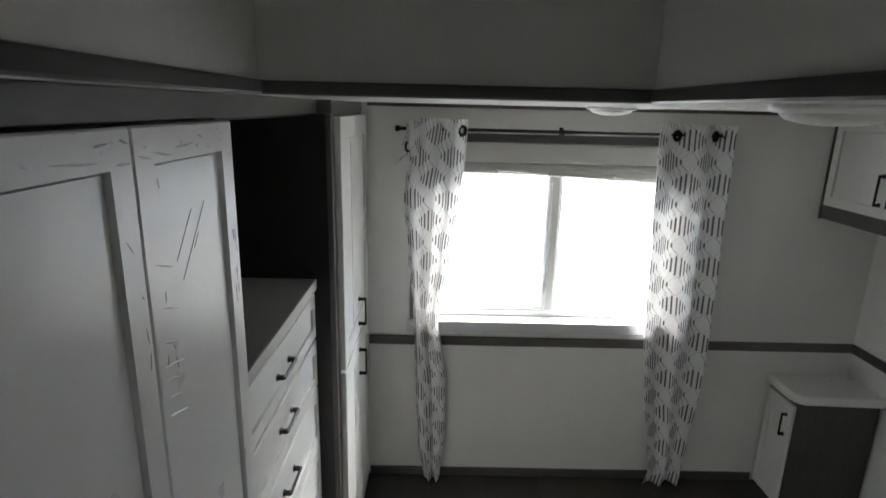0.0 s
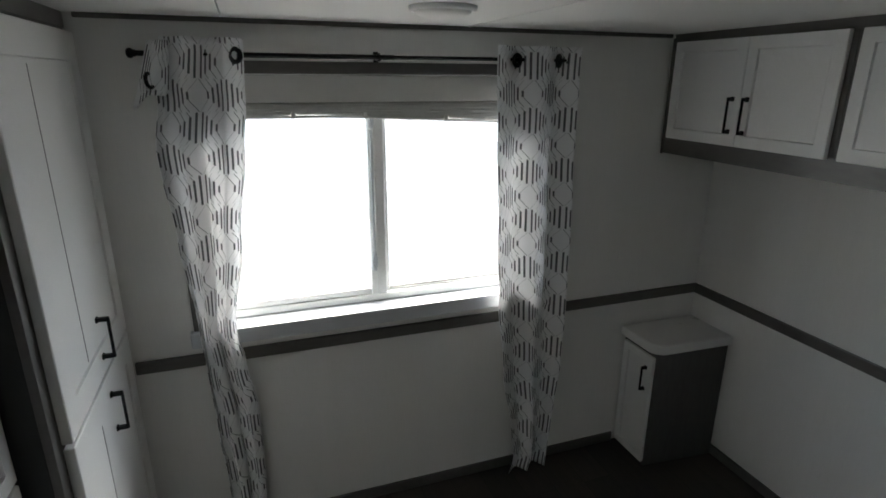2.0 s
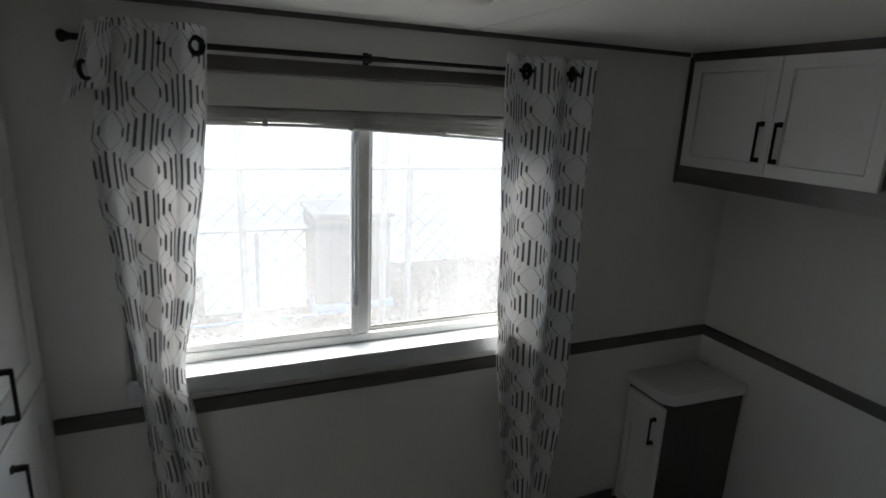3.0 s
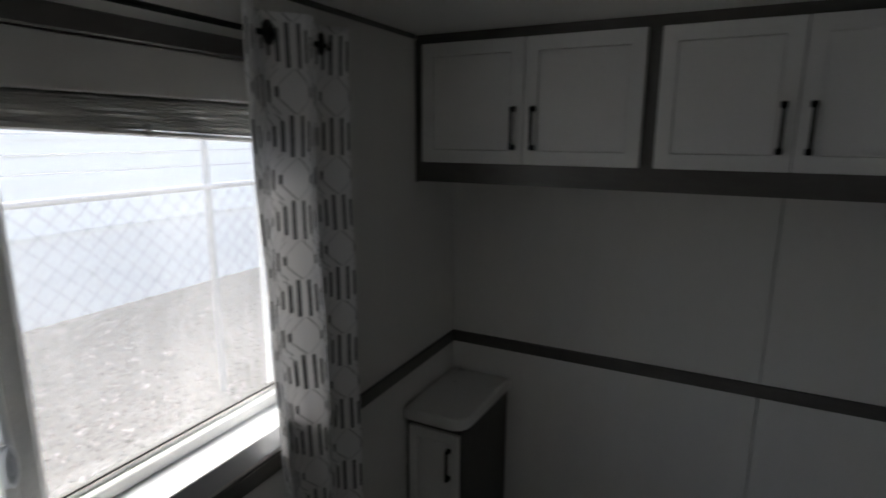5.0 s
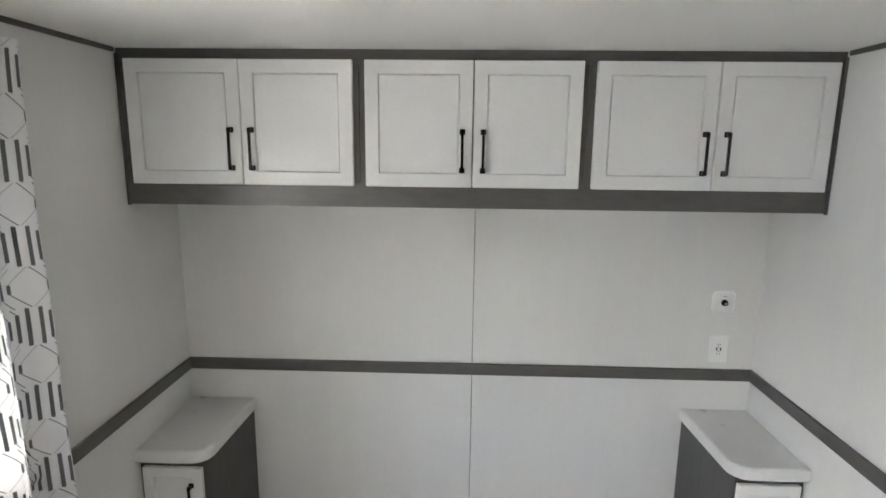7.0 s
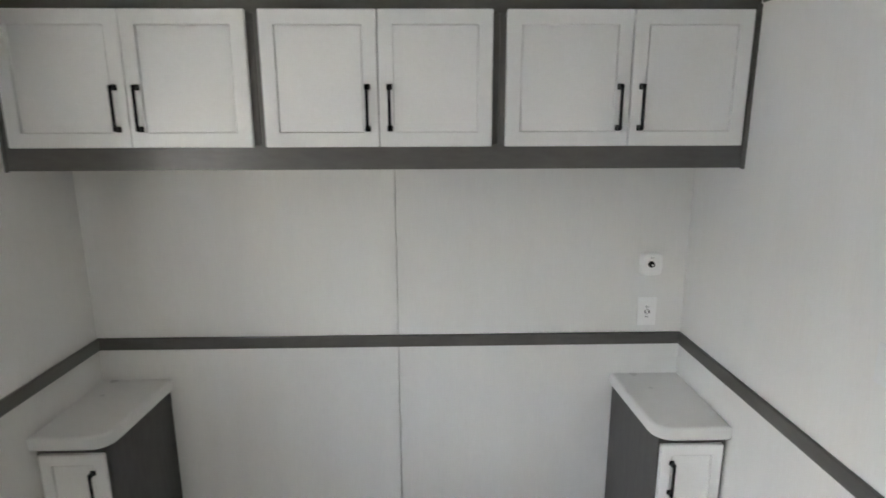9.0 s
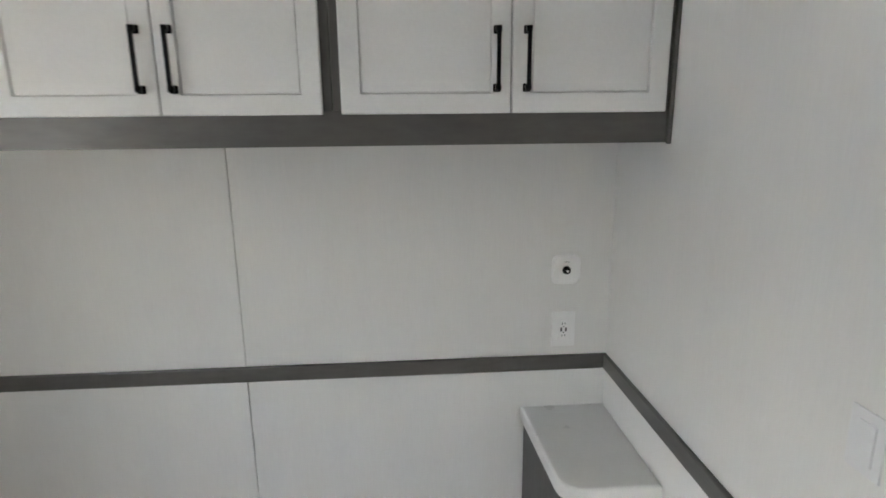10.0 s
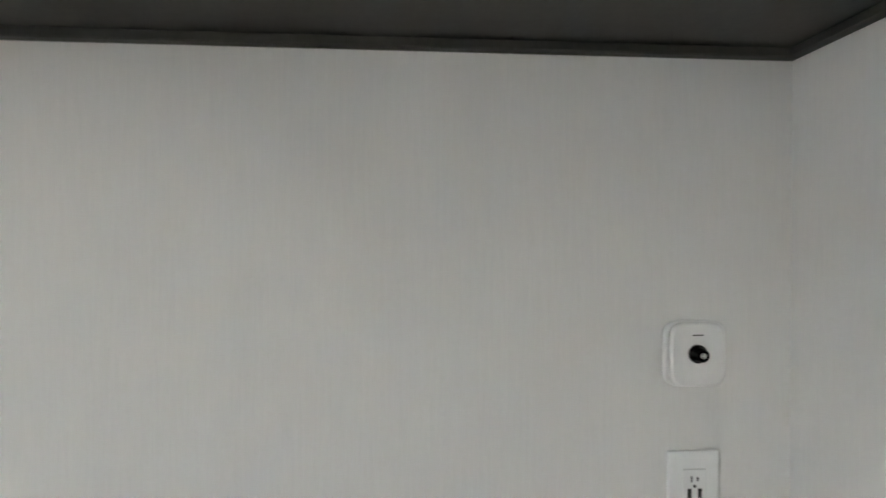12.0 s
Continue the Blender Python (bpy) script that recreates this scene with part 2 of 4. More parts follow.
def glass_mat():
    """Grey-tinted window glass with a pale haze of glare mixed in."""
    m = bpy.data.materials.new("tinted_window_glass")
    m.use_nodes = True
    N, L = m.node_tree.nodes, m.node_tree.links
    N.remove(N["Principled BSDF"])
    clear, gloss, haze = N.new("ShaderNodeBsdfTransparent"), N.new("ShaderNodeBsdfGlossy"), N.new("ShaderNodeBsdfTranslucent")
    clear.inputs["Color"].default_value = (0.84, 0.84, 0.84, 1)
    gloss.inputs["Roughness"].default_value = 0.02
    haze.inputs["Color"].default_value = (0.62, 0.62, 0.63, 1)
    lw = N.new("ShaderNodeLayerWeight")
    lw.inputs["Blend"].default_value = 0.5
    fr = N.new("ShaderNodeMath")
    fr.operation = 'POWER'
    fr.inputs[1].default_value = 5.0
    L.new(lw.outputs["Facing"], fr.inputs[0])
    ga = N.new("ShaderNodeMath")
    ga.operation = 'MULTIPLY_ADD'
    ga.inputs[1].default_value, ga.inputs[2].default_value = 0.7, 0.03
    L.new(fr.outputs[0], ga.inputs[0])
    a, c = N.new("ShaderNodeMixShader"), N.new("ShaderNodeMixShader")
    # share of the pale translucent layer that imitates veiling glare, uneven over the pane
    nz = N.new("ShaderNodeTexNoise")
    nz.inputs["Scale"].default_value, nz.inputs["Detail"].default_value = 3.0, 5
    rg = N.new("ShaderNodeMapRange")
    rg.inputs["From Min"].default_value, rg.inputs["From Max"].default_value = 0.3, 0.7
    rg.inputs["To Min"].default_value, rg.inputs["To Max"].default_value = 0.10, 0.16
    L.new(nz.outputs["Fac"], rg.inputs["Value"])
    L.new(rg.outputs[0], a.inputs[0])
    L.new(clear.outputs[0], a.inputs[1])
    L.new(haze.outputs[0], a.inputs[2])
    L.new(ga.outputs[0], c.inputs[0])
    L.new(a.outputs[0], c.inputs[1])
    L.new(gloss.outputs[0], c.inputs[2])
    L.new(c.outputs[0], N["Material Output"].inputs["Surface"])
    return m


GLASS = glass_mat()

# ---------------------------------------------------------------- building tools
ORIGIN = {}


def thing(name, loc, label="", category="", group="", kind=""):
    """An Empty at the base of a thing; its parts are built in world measures."""
    e = new(name)
    e.empty_display_size = 0.05
    e.location = loc
    ORIGIN[e] = Vector(loc)
    return tagged(e, label, category, group, kind)


def part(name, bm, material, parent, label=""):
    """One mesh under a thing or under a part."""
    off = ORIGIN[parent]
    bmesh.ops.translate(bm, verts=bm.verts, vec=-off)
    me = bpy.data.meshes.new(name)
    bm.to_mesh(me)
    bm.free()
    me.materials.append(material)
    ob = new(name, me)
    ob.parent = parent
    ORIGIN[ob] = off
    return tagged(ob, label)


def solo(name, bm, material, label="", category="", group="", kind="", base=(0, 0, 0)):
    """One mesh that is a thing or a piece of the setting."""
    base = Vector(base)
    bmesh.ops.translate(bm, verts=bm.verts, vec=-base)
    me = bpy.data.meshes.new(name)
    bm.to_mesh(me)
    bm.free()
    me.materials.append(material)
    ob = new(name, me)
    ob.location = base
    ORIGIN[ob] = base
    return tagged(ob, label, category, group, kind)


def add_box(bm, a, b, bevel=0.0, seg=1):
    lo = Vector([min(a[i], b[i]) for i in range(3)])
    hi = Vector([max(a[i], b[i]) for i in range(3)])
    r = bmesh.ops.create_cube(bm, size=1.0)
    for v in r["verts"]:
        v.co = Vector([lo[i] + (v.co[i] + 0.5) * (hi[i] - lo[i]) for i in range(3)])
    if bevel:
        edges = list({e for v in r["verts"] for e in v.link_edges})
        bmesh.ops.bevel(bm, geom=edges, offset=bevel, segments=seg, affect='EDGES', profile=0.5)
    return bm


def boxes(*specs, bevel=0.0, seg=1):
    bm = bmesh.new()
    for a, b in specs:
        add_box(bm, a, b, bevel, seg)
    return bm


def shaker(x, sign, y0, y1, z0, z1, thick, rim, deep=0.009, lip=0.003):
    """A framed door or drawer front whose face lies at x and looks along sign * x."""
    bm = bmesh.new()
    add_box(bm, (x, y0, z0), (x - sign * thick, y1, z1), 0.0025)
    bm.faces.ensure_lookup_table()
    f = max((g for g in bm.faces if g.normal.x * sign > 0.9), key=lambda g: g.calc_area())
    bmesh.ops.inset_region(bm, faces=[f], thickness=rim, depth=0)
    bmesh.ops.inset_region(bm, faces=[f], thickness=lip, depth=-deep)
    bmesh.ops.inset_region(bm, faces=[f], thickness=0.0028, depth=0)
    bmesh.ops.inset_region(bm, faces=[f], thickness=0.0012, depth=0.45 * deep)
    return bm


def pull(x, sign, p, q, reach=0.028):
    """A slim bar pull between the points p and q, each (y, z), on a face at x."""
    bm = bmesh.new()
    (y0, z0), (y1, z1) = p, q
    up = abs(z1 - z0) > abs(y1 - y0)
    w = 0.0045
    xo = x + sign * reach
    if up:
        add_box(bm, (xo, y0 - w, z0), (xo - sign * 0.008, y0 + w, z1), 0.0015)
    else:
        add_box(bm, (xo, y0, z0 - w), (xo - sign * 0.008, y1, z0 + w), 0.0015)
    for (y, z) in ((y0, z0), (y1, z1)):
        d = 0.006 if (z, y) == (z0, y0) else -0.006
        cy, cz = (y, z + d) if up else (y + d, z)
        add_box(bm, (x, cy - 0.0065, cz - 0.0065), (xo - sign * 0.004, cy + 0.0065, cz + 0.0065), 0.0015)
        add_box(bm, (x, cy - 0.009, cz - 0.009), (x + sign * 0.006, cy + 0.009, cz + 0.009), 0.002)
    return bm


def tube(bm, p, q, r, n=10, r2=None):
    p, q = Vector(p), Vector(q)
    m = Matrix.Translation((p + q) / 2) @ (q - p).to_track_quat('Z', 'Y').to_matrix().to_4x4()
    bmesh.ops.create_cone(bm, cap_ends=True, segments=n, radius1=r, radius2=r if r2 is None else r2, depth=(q - p).length, matrix=m)
    return bm


def lathe(profile, center, n=32, axis=None):
    """Turns (radius, height) pairs round z at center."""
    bm = bmesh.new()
    rings = []
    for r, z in profile:
        if r < 1e-5:
            rings.append([bm.verts.new((0, 0, z))])
        else:
            rings.append([bm.verts.new((r * math.cos(2 * math.pi * k / n), r * math.sin(2 * math.pi * k / n), z)) for k in range(n)])
    for a, b in zip(rings, rings[1:]):
        for k in range(n):
            j = (k + 1) % n
            if len(a) == 1 and len(b) > 1:
                bm.faces.new((a[0], b[k], b[j]))
            elif len(b) == 1 and len(a) > 1:
                bm.faces.new((a[k], b[0], a[j]))
            elif len(a) > 1:
                bm.faces.new((a[k], b[k], b[j], a[j]))
    bmesh.ops.recalc_face_normals(bm, faces=bm.faces)
    if axis is not None:
        bmesh.ops.transform(bm, verts=bm.verts, matrix=Vector(axis).to_track_quat('Z', 'Y').to_matrix().to_4x4())
    bmesh.ops.translate(bm, verts=bm.verts, vec=Vector(center))
    for f in bm.faces:
        f.smooth = True
    return bm


def torus(bm, center, axis, R, r, n=20, k=8):
    q = Vector(axis).to_track_quat('Z', 'Y')
    c = Vector(center)
    grid = []
    for i in range(n):
        a = 2 * math.pi * i / n
        row = []
        for j in range(k):
            b = 2 * math.pi * j / k
            row.append(bm.verts.new(c + q @ Vector(((R + r * math.cos(b)) * math.cos(a), (R + r * math.cos(b)) * math.sin(a), r * math.sin(b)))))
        grid.append(row)
    for i in range(n):
        for j in range(k):
            f = bm.faces.new((grid[i][j], grid[(i + 1) % n][j], grid[(i + 1) % n][(j + 1) % k], grid[i][(j + 1) % k]))
            f.smooth = True
    return bm


# ---------------------------------------------------------------- shell of the room
solo("floor", boxes(((-0.95, Y_BACK - 0.1, -0.10), (X_E + 0.1, Y_N, 0.0))), FLOOR, "dark brown wood-look vinyl plank floor", "floor", kind="structure")

# north wall round the window
T = Y_N + WALL_N
solo("wall_north", boxes(
    ((-0.95, Y_N, 0), (WIN_X0, T, H)), ((WIN_X1, Y_N, 0), (X_E + 0.1, T, H)),
    ((WIN_X0, Y_N, 0), (WIN_X1, T, WIN_Z0 - 0.065)), ((WIN_X0, Y_N, WIN_Z1), (WIN_X1, T, H))),
    WALL, "pale grey wallboard wall with a sliding window", "wall", kind="structure")
# east wall: two boards with an open seam, on a dark backing
SEAM_Y = 1.805
solo("wall_east", boxes(((X_E, Y_S - 0.1, 0), (X_E + 0.06, SEAM_Y - 0.0017, H)), ((X_E, SEAM_Y + 0.0017, 0), (X_E + 0.06, Y_N, H))),
     WALL, "pale grey wallboard wall with an open upright seam", "wall", kind="structure")
solo("wall_east_backing", boxes(((X_E + 0.06, Y_S - 0.1, 0), (X_E + 0.10, Y_N, H))), DARKHOLE, "dark backing behind the wallboard", "wall", kind="structure")
solo("wall_south", boxes(((X_DOOR_END, Y_S - 0.09, 0), (X_E, Y_S, H))), WALL, "plain pale grey wallboard wall", "wall", kind="structure")
solo("wall_entry_east", boxes(((X_DOOR_END, Y_BACK, 0), (X_DOOR_END + 0.08, Y_S - 0.09, H))), WALL, "plain pale wall of the entry", "wall", kind="structure")
solo("wall_entry_end", boxes(((-0.95, Y_BACK - 0.09, 0), (X_DOOR_END + 0.08, Y_BACK, H + 0.5))), WALL, "plain pale wall closing the entry", "wall", kind="structure")
solo("wall_west", boxes(((-0.99, Y_BACK - 0.09, 0), (-0.95, T, H))), WALL, "plain wall behind the closets", "wall", kind="structure")
solo("wall_entry_west", boxes(((-0.30, Y_BACK, 0), (-0.265, 0.30, H))), WALL, "plain pale wall beside the closets", "wall", kind="structure")

# ceiling with a raised well over the entry, and an open seam
RX0, RX1, RY1, RUP = -0.155, 0.533, 1.272, 0.42
cs = 0.0025
SX = 0.232
solo("ceiling", boxes(
    ((-0.99, RY1, H), (SX - cs, T, H + 0.06)), ((SX + cs, RY1, H), (X_E + 0.1, T, H + 0.06)),
    ((-0.99, Y_BACK, H), (RX0, RY1, H + 0.06)), ((RX1, Y_BACK, H), (X_E + 0.1, RY1, H + 0.06)),
    ((-0.99, RY1 + 0.031, H + 0.061), (X_E + 0.1, T, H + 0.08))), CEIL, "white panelled ceiling", "ceiling", kind="structure")
solo("ceiling_well", boxes(
    ((RX0 - 0.03, Y_BACK, H + 0.002), (RX0 + 0.008, RY1 + 0.03, H + RUP)), ((RX1 - 0.008, Y_BACK, H + 0.002), (RX1 + 0.03, RY1 + 0.03, H + RUP)),
    ((RX0 + 0.008, RY1 - 0.008, H + 0.002), (RX1 - 0.008, RY1 + 0.03, H + RUP)), ((RX0 - 0.03, Y_BACK, H + RUP), (RX1 + 0.03, RY1 + 0.03, H + RUP + 0.04))),
    WALL, "raised ceiling well over the entry", "ceiling", kind="structure")
solo("trim_well", boxes(
    ((RX0 - 0.002, Y_BACK, H - 0.003), (RX0 + 0.016, RY1 - 0.016, H + 0.020)), ((RX1 - 0.016, Y_BACK, H - 0.003), (RX1 + 0.002, RY1 - 0.016, H + 0.020)),
    ((RX0 - 0.002, RY1 - 0.016, H - 0.003), (RX1 + 0.002, RY1 + 0.002, H + 0.020)), bevel=0.003), TRIM, "dark grey trim round the ceiling well", "trim", kind="structure")


def mould(name, specs, label):
    return solo(name, boxes(*specs, bevel=0.004, seg=2), TRIM, label, "trim", kind="structure")


# chair rail, base and ceiling moulding
mould("trim_chair_rail_north", [((-0.19, Y_N - 0.013, RAIL_Z0), (X_E - 0.013, Y_N, RAIL_Z1))], "dark grey wooden chair rail")
mould("trim_chair_rail_east", [((X_E - 0.013, Y_S, RAIL_Z0), (X_E, Y_N, RAIL_Z1))], "dark grey wooden chair rail")
mould("trim_chair_rail_south", [((X_DOOR_END, Y_S, RAIL_Z0), (X_E - 0.013, Y_S + 0.013, RAIL_Z1))], "dark grey wooden chair rail")
mould("baseboard_north", [((-0.19, Y_N - 0.011, 0), (1.97, Y_N, 0.052))], "dark grey baseboard")
mould("baseboard_east", [((X_E - 0.011, 0.95, 0), (X_E, 2.76, 0.052))], "dark grey baseboard")
mould("baseboard_south", [((X_DOOR_END, Y_S, 0), (1.97, Y_S + 0.011, 0.052))], "dark grey baseboard")
mould("trim_ceiling_north", [((-0.19, Y_N - 0.012, H - 0.016), (2.06, Y_N, H))], "thin dark moulding under the ceiling")
mould("trim_ceiling_south", [((X_DOOR_END, Y_S, H - 0.016), (2.06, Y_S + 0.012, H))], "thin dark moulding under the ceiling")

solo("trim_ceiling_seam", boxes(((1.096, Y_S + 0.013, H - 0.003), (1.114, Y_N - 0.013, H)), bevel=0.0025, seg=2), CEIL, "white cover strip over a ceiling joint", "trim", kind="structure")

# ---------------------------------------------------------------- window
win = thing("window_1", (0.755, Y_N, WIN_Z0), "white framed sliding window with dark casing, closed", "window", kind="structure")
FY0, FY1 = Y_N + 0.066, Y_N + WALL_N + 0.01
part("window_frame", boxes(
    ((WIN_X0, FY0, WIN_Z0), (WIN_X0 + 0.035, FY1, WIN_Z1)), ((WIN_X1 - 0.035, FY0, WIN_Z0), (WIN_X1, FY1, WIN_Z1)),
    ((WIN_X0 + 0.035, FY0, WIN_Z0), (WIN_X1 - 0.035, FY1, WIN_Z0 + 0.032)), ((WIN_X0 + 0.035, FY0, WIN_Z1 - 0.035), (WIN_X1 - 0.035, FY1, WIN_Z1)), bevel=0.003),
    VINYL, win, "white vinyl frame")
part("mullion", boxes(((0.742, FY0 + 0.004, WIN_Z0 + 0.032), (0.784, FY1 - 0.004, WIN_Z1 - 0.035)), bevel=0.004), ALU, win, "grey mullion")
SX0, SX1 = WIN_X0 + 0.035, 0.742
sash = part("sash", boxes(
    ((SX0, FY0 + 0.006, 0.977), (SX0 + 0.028, FY0 + 0.026, WIN_Z1 - 0.035)), ((SX1 - 0.026, FY0 - 0.004, 0.977), (SX1, FY0 + 0.022, WIN_Z1 - 0.035)),
    ((SX0 + 0.028, FY0 + 0.006, 0.977), (SX1 - 0.026, FY0 + 0.026, 1.003)), ((SX0 + 0.028, FY0 + 0.006, WIN_Z1 - 0.062), (SX1 - 0.026, FY0 + 0.026, WIN_Z1 - 0.035)), bevel=0.003),
    VINYL, win, "sliding white sash")
part("pull_strip", boxes(((SX1 - 0.018, FY0 - 0.020, 1.17), (SX1 - 0.008, FY0 - 0.004, 1.66)), bevel=0.002), SILLW, sash)
for zl, hl in ((1.125, 0.042), (1.690, 0.026)):
    bm = boxes(((SX1 - 0.022, FY0 - 0.012, zl - hl), (SX1 - 0.003, FY0 - 0.004, zl + hl)), bevel=0.003, seg=2)
    torus(bm, (SX1 - 0.0125, FY0 - 0.018, 0), (0, -1, 0), 0.0085, 0.0035, 20, 8)
    for v in [v for v in bm.verts if abs(v.co.z) < 0.1]:
        v.co.z = zl + v.co.z * hl / 0.0125
    part("latch", bm, SILLW, sash, "white oval latch")
part("fixed_bead", boxes(((0.784, FY0 + 0.02, 0.977), (WIN_X1 - 0.035, FY0 + 0.04, 0.988)), ((0.784, FY0 + 0.02, 0.988), (0.796, FY0 + 0.04, WIN_Z1 - 0.035)), bevel=0.002), ALU, win)
part("seal", boxes(((0.797, FY0 + 0.024, 0.9885), (WIN_X1 - 0.036, FY0 + 0.038, 0.9925))), DARKHOLE, win, "black rubber seal")
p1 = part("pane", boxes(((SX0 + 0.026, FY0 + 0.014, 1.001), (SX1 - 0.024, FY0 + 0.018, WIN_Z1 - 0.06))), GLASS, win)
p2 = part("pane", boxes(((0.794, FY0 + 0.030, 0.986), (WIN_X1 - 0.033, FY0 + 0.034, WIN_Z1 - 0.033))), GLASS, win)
for p in (p1, p2):
    p.visible_shadow = False
part("window_sill", boxes(((WIN_X0 - 0.055, Y_N - 0.034, WIN_Z0 - 0.062), (WIN_X1 + 0.055, Y_N, WIN_Z0)), ((WIN_X0, Y_N, WIN_Z0 - 0.065), (WIN_X1, FY0 + 0.02, WIN_Z0 - 0.001)), bevel=0.004, seg=2), SILLW, win, "white sill board")
part("casing", boxes(((WIN_X0 - 0.042, Y_N - 0.014, WIN_Z1), (WIN_X1 + 0.042, Y_N, WIN_Z1 + 0.042)), bevel=0.003), TRIM, win, "dark grey casing")
part("casing", boxes(((WIN_X0 - 0.042, Y_N - 0.014, WIN_Z0), (WIN_X0, Y_N, WIN_Z1)), bevel=0.003), TRIM_V, win, "dark grey casing")
part("casing", boxes(((WIN_X1, Y_N - 0.014, WIN_Z0), (WIN_X1 + 0.042, Y_N, WIN_Z1)), bevel=0.003), TRIM_V, win, "dark grey casing")

# raised window blind: head board, bunched slats that sag to one end, bottom bar
blind = thing("window_blind", (0.755, Y_N + 0.02, 1.765), "pulled-up pale window blind sagging at one end", "blind")
BX0, BX1 = WIN_X0 + 0.006, WIN_X1 - 0.006
part("head_board", boxes(((BX0, Y_N - 0.006, 1.768), (BX1, Y_N + 0.055, WIN_Z1 - 0.003)), bevel=0.004, seg=2), SHADE, blind, "pale head board")


def sag(x):
    """How far the bunched slats hang down at x."""
    return 0.0 if x < 0.55 else -0.040 * ((x - 0.55) / 0.85) ** 1.2


for i in range(14):
    bm = bmesh.new()
    n, last = 24, None
    zt = 1.770 - i * 0.0027
    for k in range(n + 1):
        x = BX0 + 0.004 + (BX1 - BX0 - 0.008) * k / n
        dz = sag(x) * (i / 13) + 0.0016 * math.sin(9 * x + i * 1.7) + 0.0012 * math.sin(23 * x + i * 4.1)
        y = Y_N + 0.001 + 0.0012 * math.sin(i * 2.3) + 0.0006 * (i % 2)
        ring = [bm.verts.new((x, y + w * 0.034, zt + dz - 0.010 * (1 - w) + 0.002 * math.sin(math.pi * w) - h)) for w, h in ((0, 0), (0.5, 0), (1, 0), (1, 0.0018), (0.5, 0.0018), (0, 0.0018))]
        if last:
            for a in range(6):
                bm.faces.new((last[a], last[(a + 1) % 6], ring[(a + 1) % 6], ring[a]))
        last = ring
    bmesh.ops.recalc_face_normals(bm, faces=bm.faces)
    part("slat", bm, SLAT, blind)
bm = bmesh.new()
last = None
for k in range(25):
    x = BX0 + 0.004 + (BX1 - BX0 - 0.008) * k / 24
    z = 1.7225 + sag(x)
    ring = [bm.verts.new((x, Y_N - 0.001 + dy, z + dz)) for dy, dz in ((0, 0), (0.046, 0), (0.046, -0.007), (0.04, -0.010), (0.006, -0.010), (0, -0.007))]
    if last:
        for a in range(6):
            bm.faces.new((last[a], last[(a + 1) % 6], ring[(a + 1) % 6], ring[a]))
    else:
        bm.faces.new(ring)
    last = ring
bm.faces.new(last)
bmesh.ops.recalc_face_normals(bm, faces=bm.faces)
part("bottom_bar", bm, SLAT, blind)
for x in (0.44, 0.70, 1.02):
    part("cord_clip", boxes(((x - 0.008, Y_N - 0.004, 1.711 + sag(x)), (x + 0.008, Y_N + 0.004, 1.738 + sag(x))), bevel=0.003, seg=2), SLAT, blind)

# curtain rod
ROD_Y, ROD_Z = 2.945, 1.923
rod = thing("curtain_rod", (0.77, Y_N, ROD_Z), "thin black metal curtain rod with round ends", "curtain rod")
part("tube", tube(bmesh.new(), (-0.026, ROD_Y, ROD_Z), (0.80, ROD_Y, ROD_Z), 0.0085, 12), BLACK, rod)
part("tube", tube(bmesh.new(), (0.75, ROD_Y, ROD_Z), (1.525, ROD_Y, ROD_Z), 0.0068, 12), BLACK, rod)
for x, s in ((-0.026, -1), (1.525, 1)):
    part("finial", lathe([(0, 0), (0.011, 0), (0.011, 0.006), (0.014, 0.008), (0.016, 0.014), (0.015, 0.020), (0.010, 0.025), (0, 0.027)], (x, ROD_Y, ROD_Z), 18, (s, 0, 0)), BLACK, rod)
for x in (0.010, 0.745, 1.512):
    bm = boxes(((x - 0.006, ROD_Y - 0.010, ROD_Z - 0.012), (x + 0.006, Y_N - 0.004, ROD_Z - 0.004)), ((x - 0.009, Y_N - 0.005, ROD_Z - 0.045), (x + 0.009, Y_N, ROD_Z + 0.020)), bevel=0.001)
    torus(bm, (x, ROD_Y, ROD_Z), (1, 0, 0), 0.0115, 0.0035, 14, 6)
    part("bracket", bm, BLACK, rod)


# ---------------------------------------------------------------- curtains
def blend(keys, z):
    """Value at z of (z, a, b, depth) keys, running down, smoothly."""
    for k0, k1 in zip(keys, keys[1:]):
        if z >= k1[0]:
            t = (k0[0] - z) / (k0[0] - k1[0])
            t = t * t * (3 - 2 * t)
            return [k0[i] + (k1[i] - k0[i]) * t for i in (1, 2, 3)]
    return keys[-1][1:]


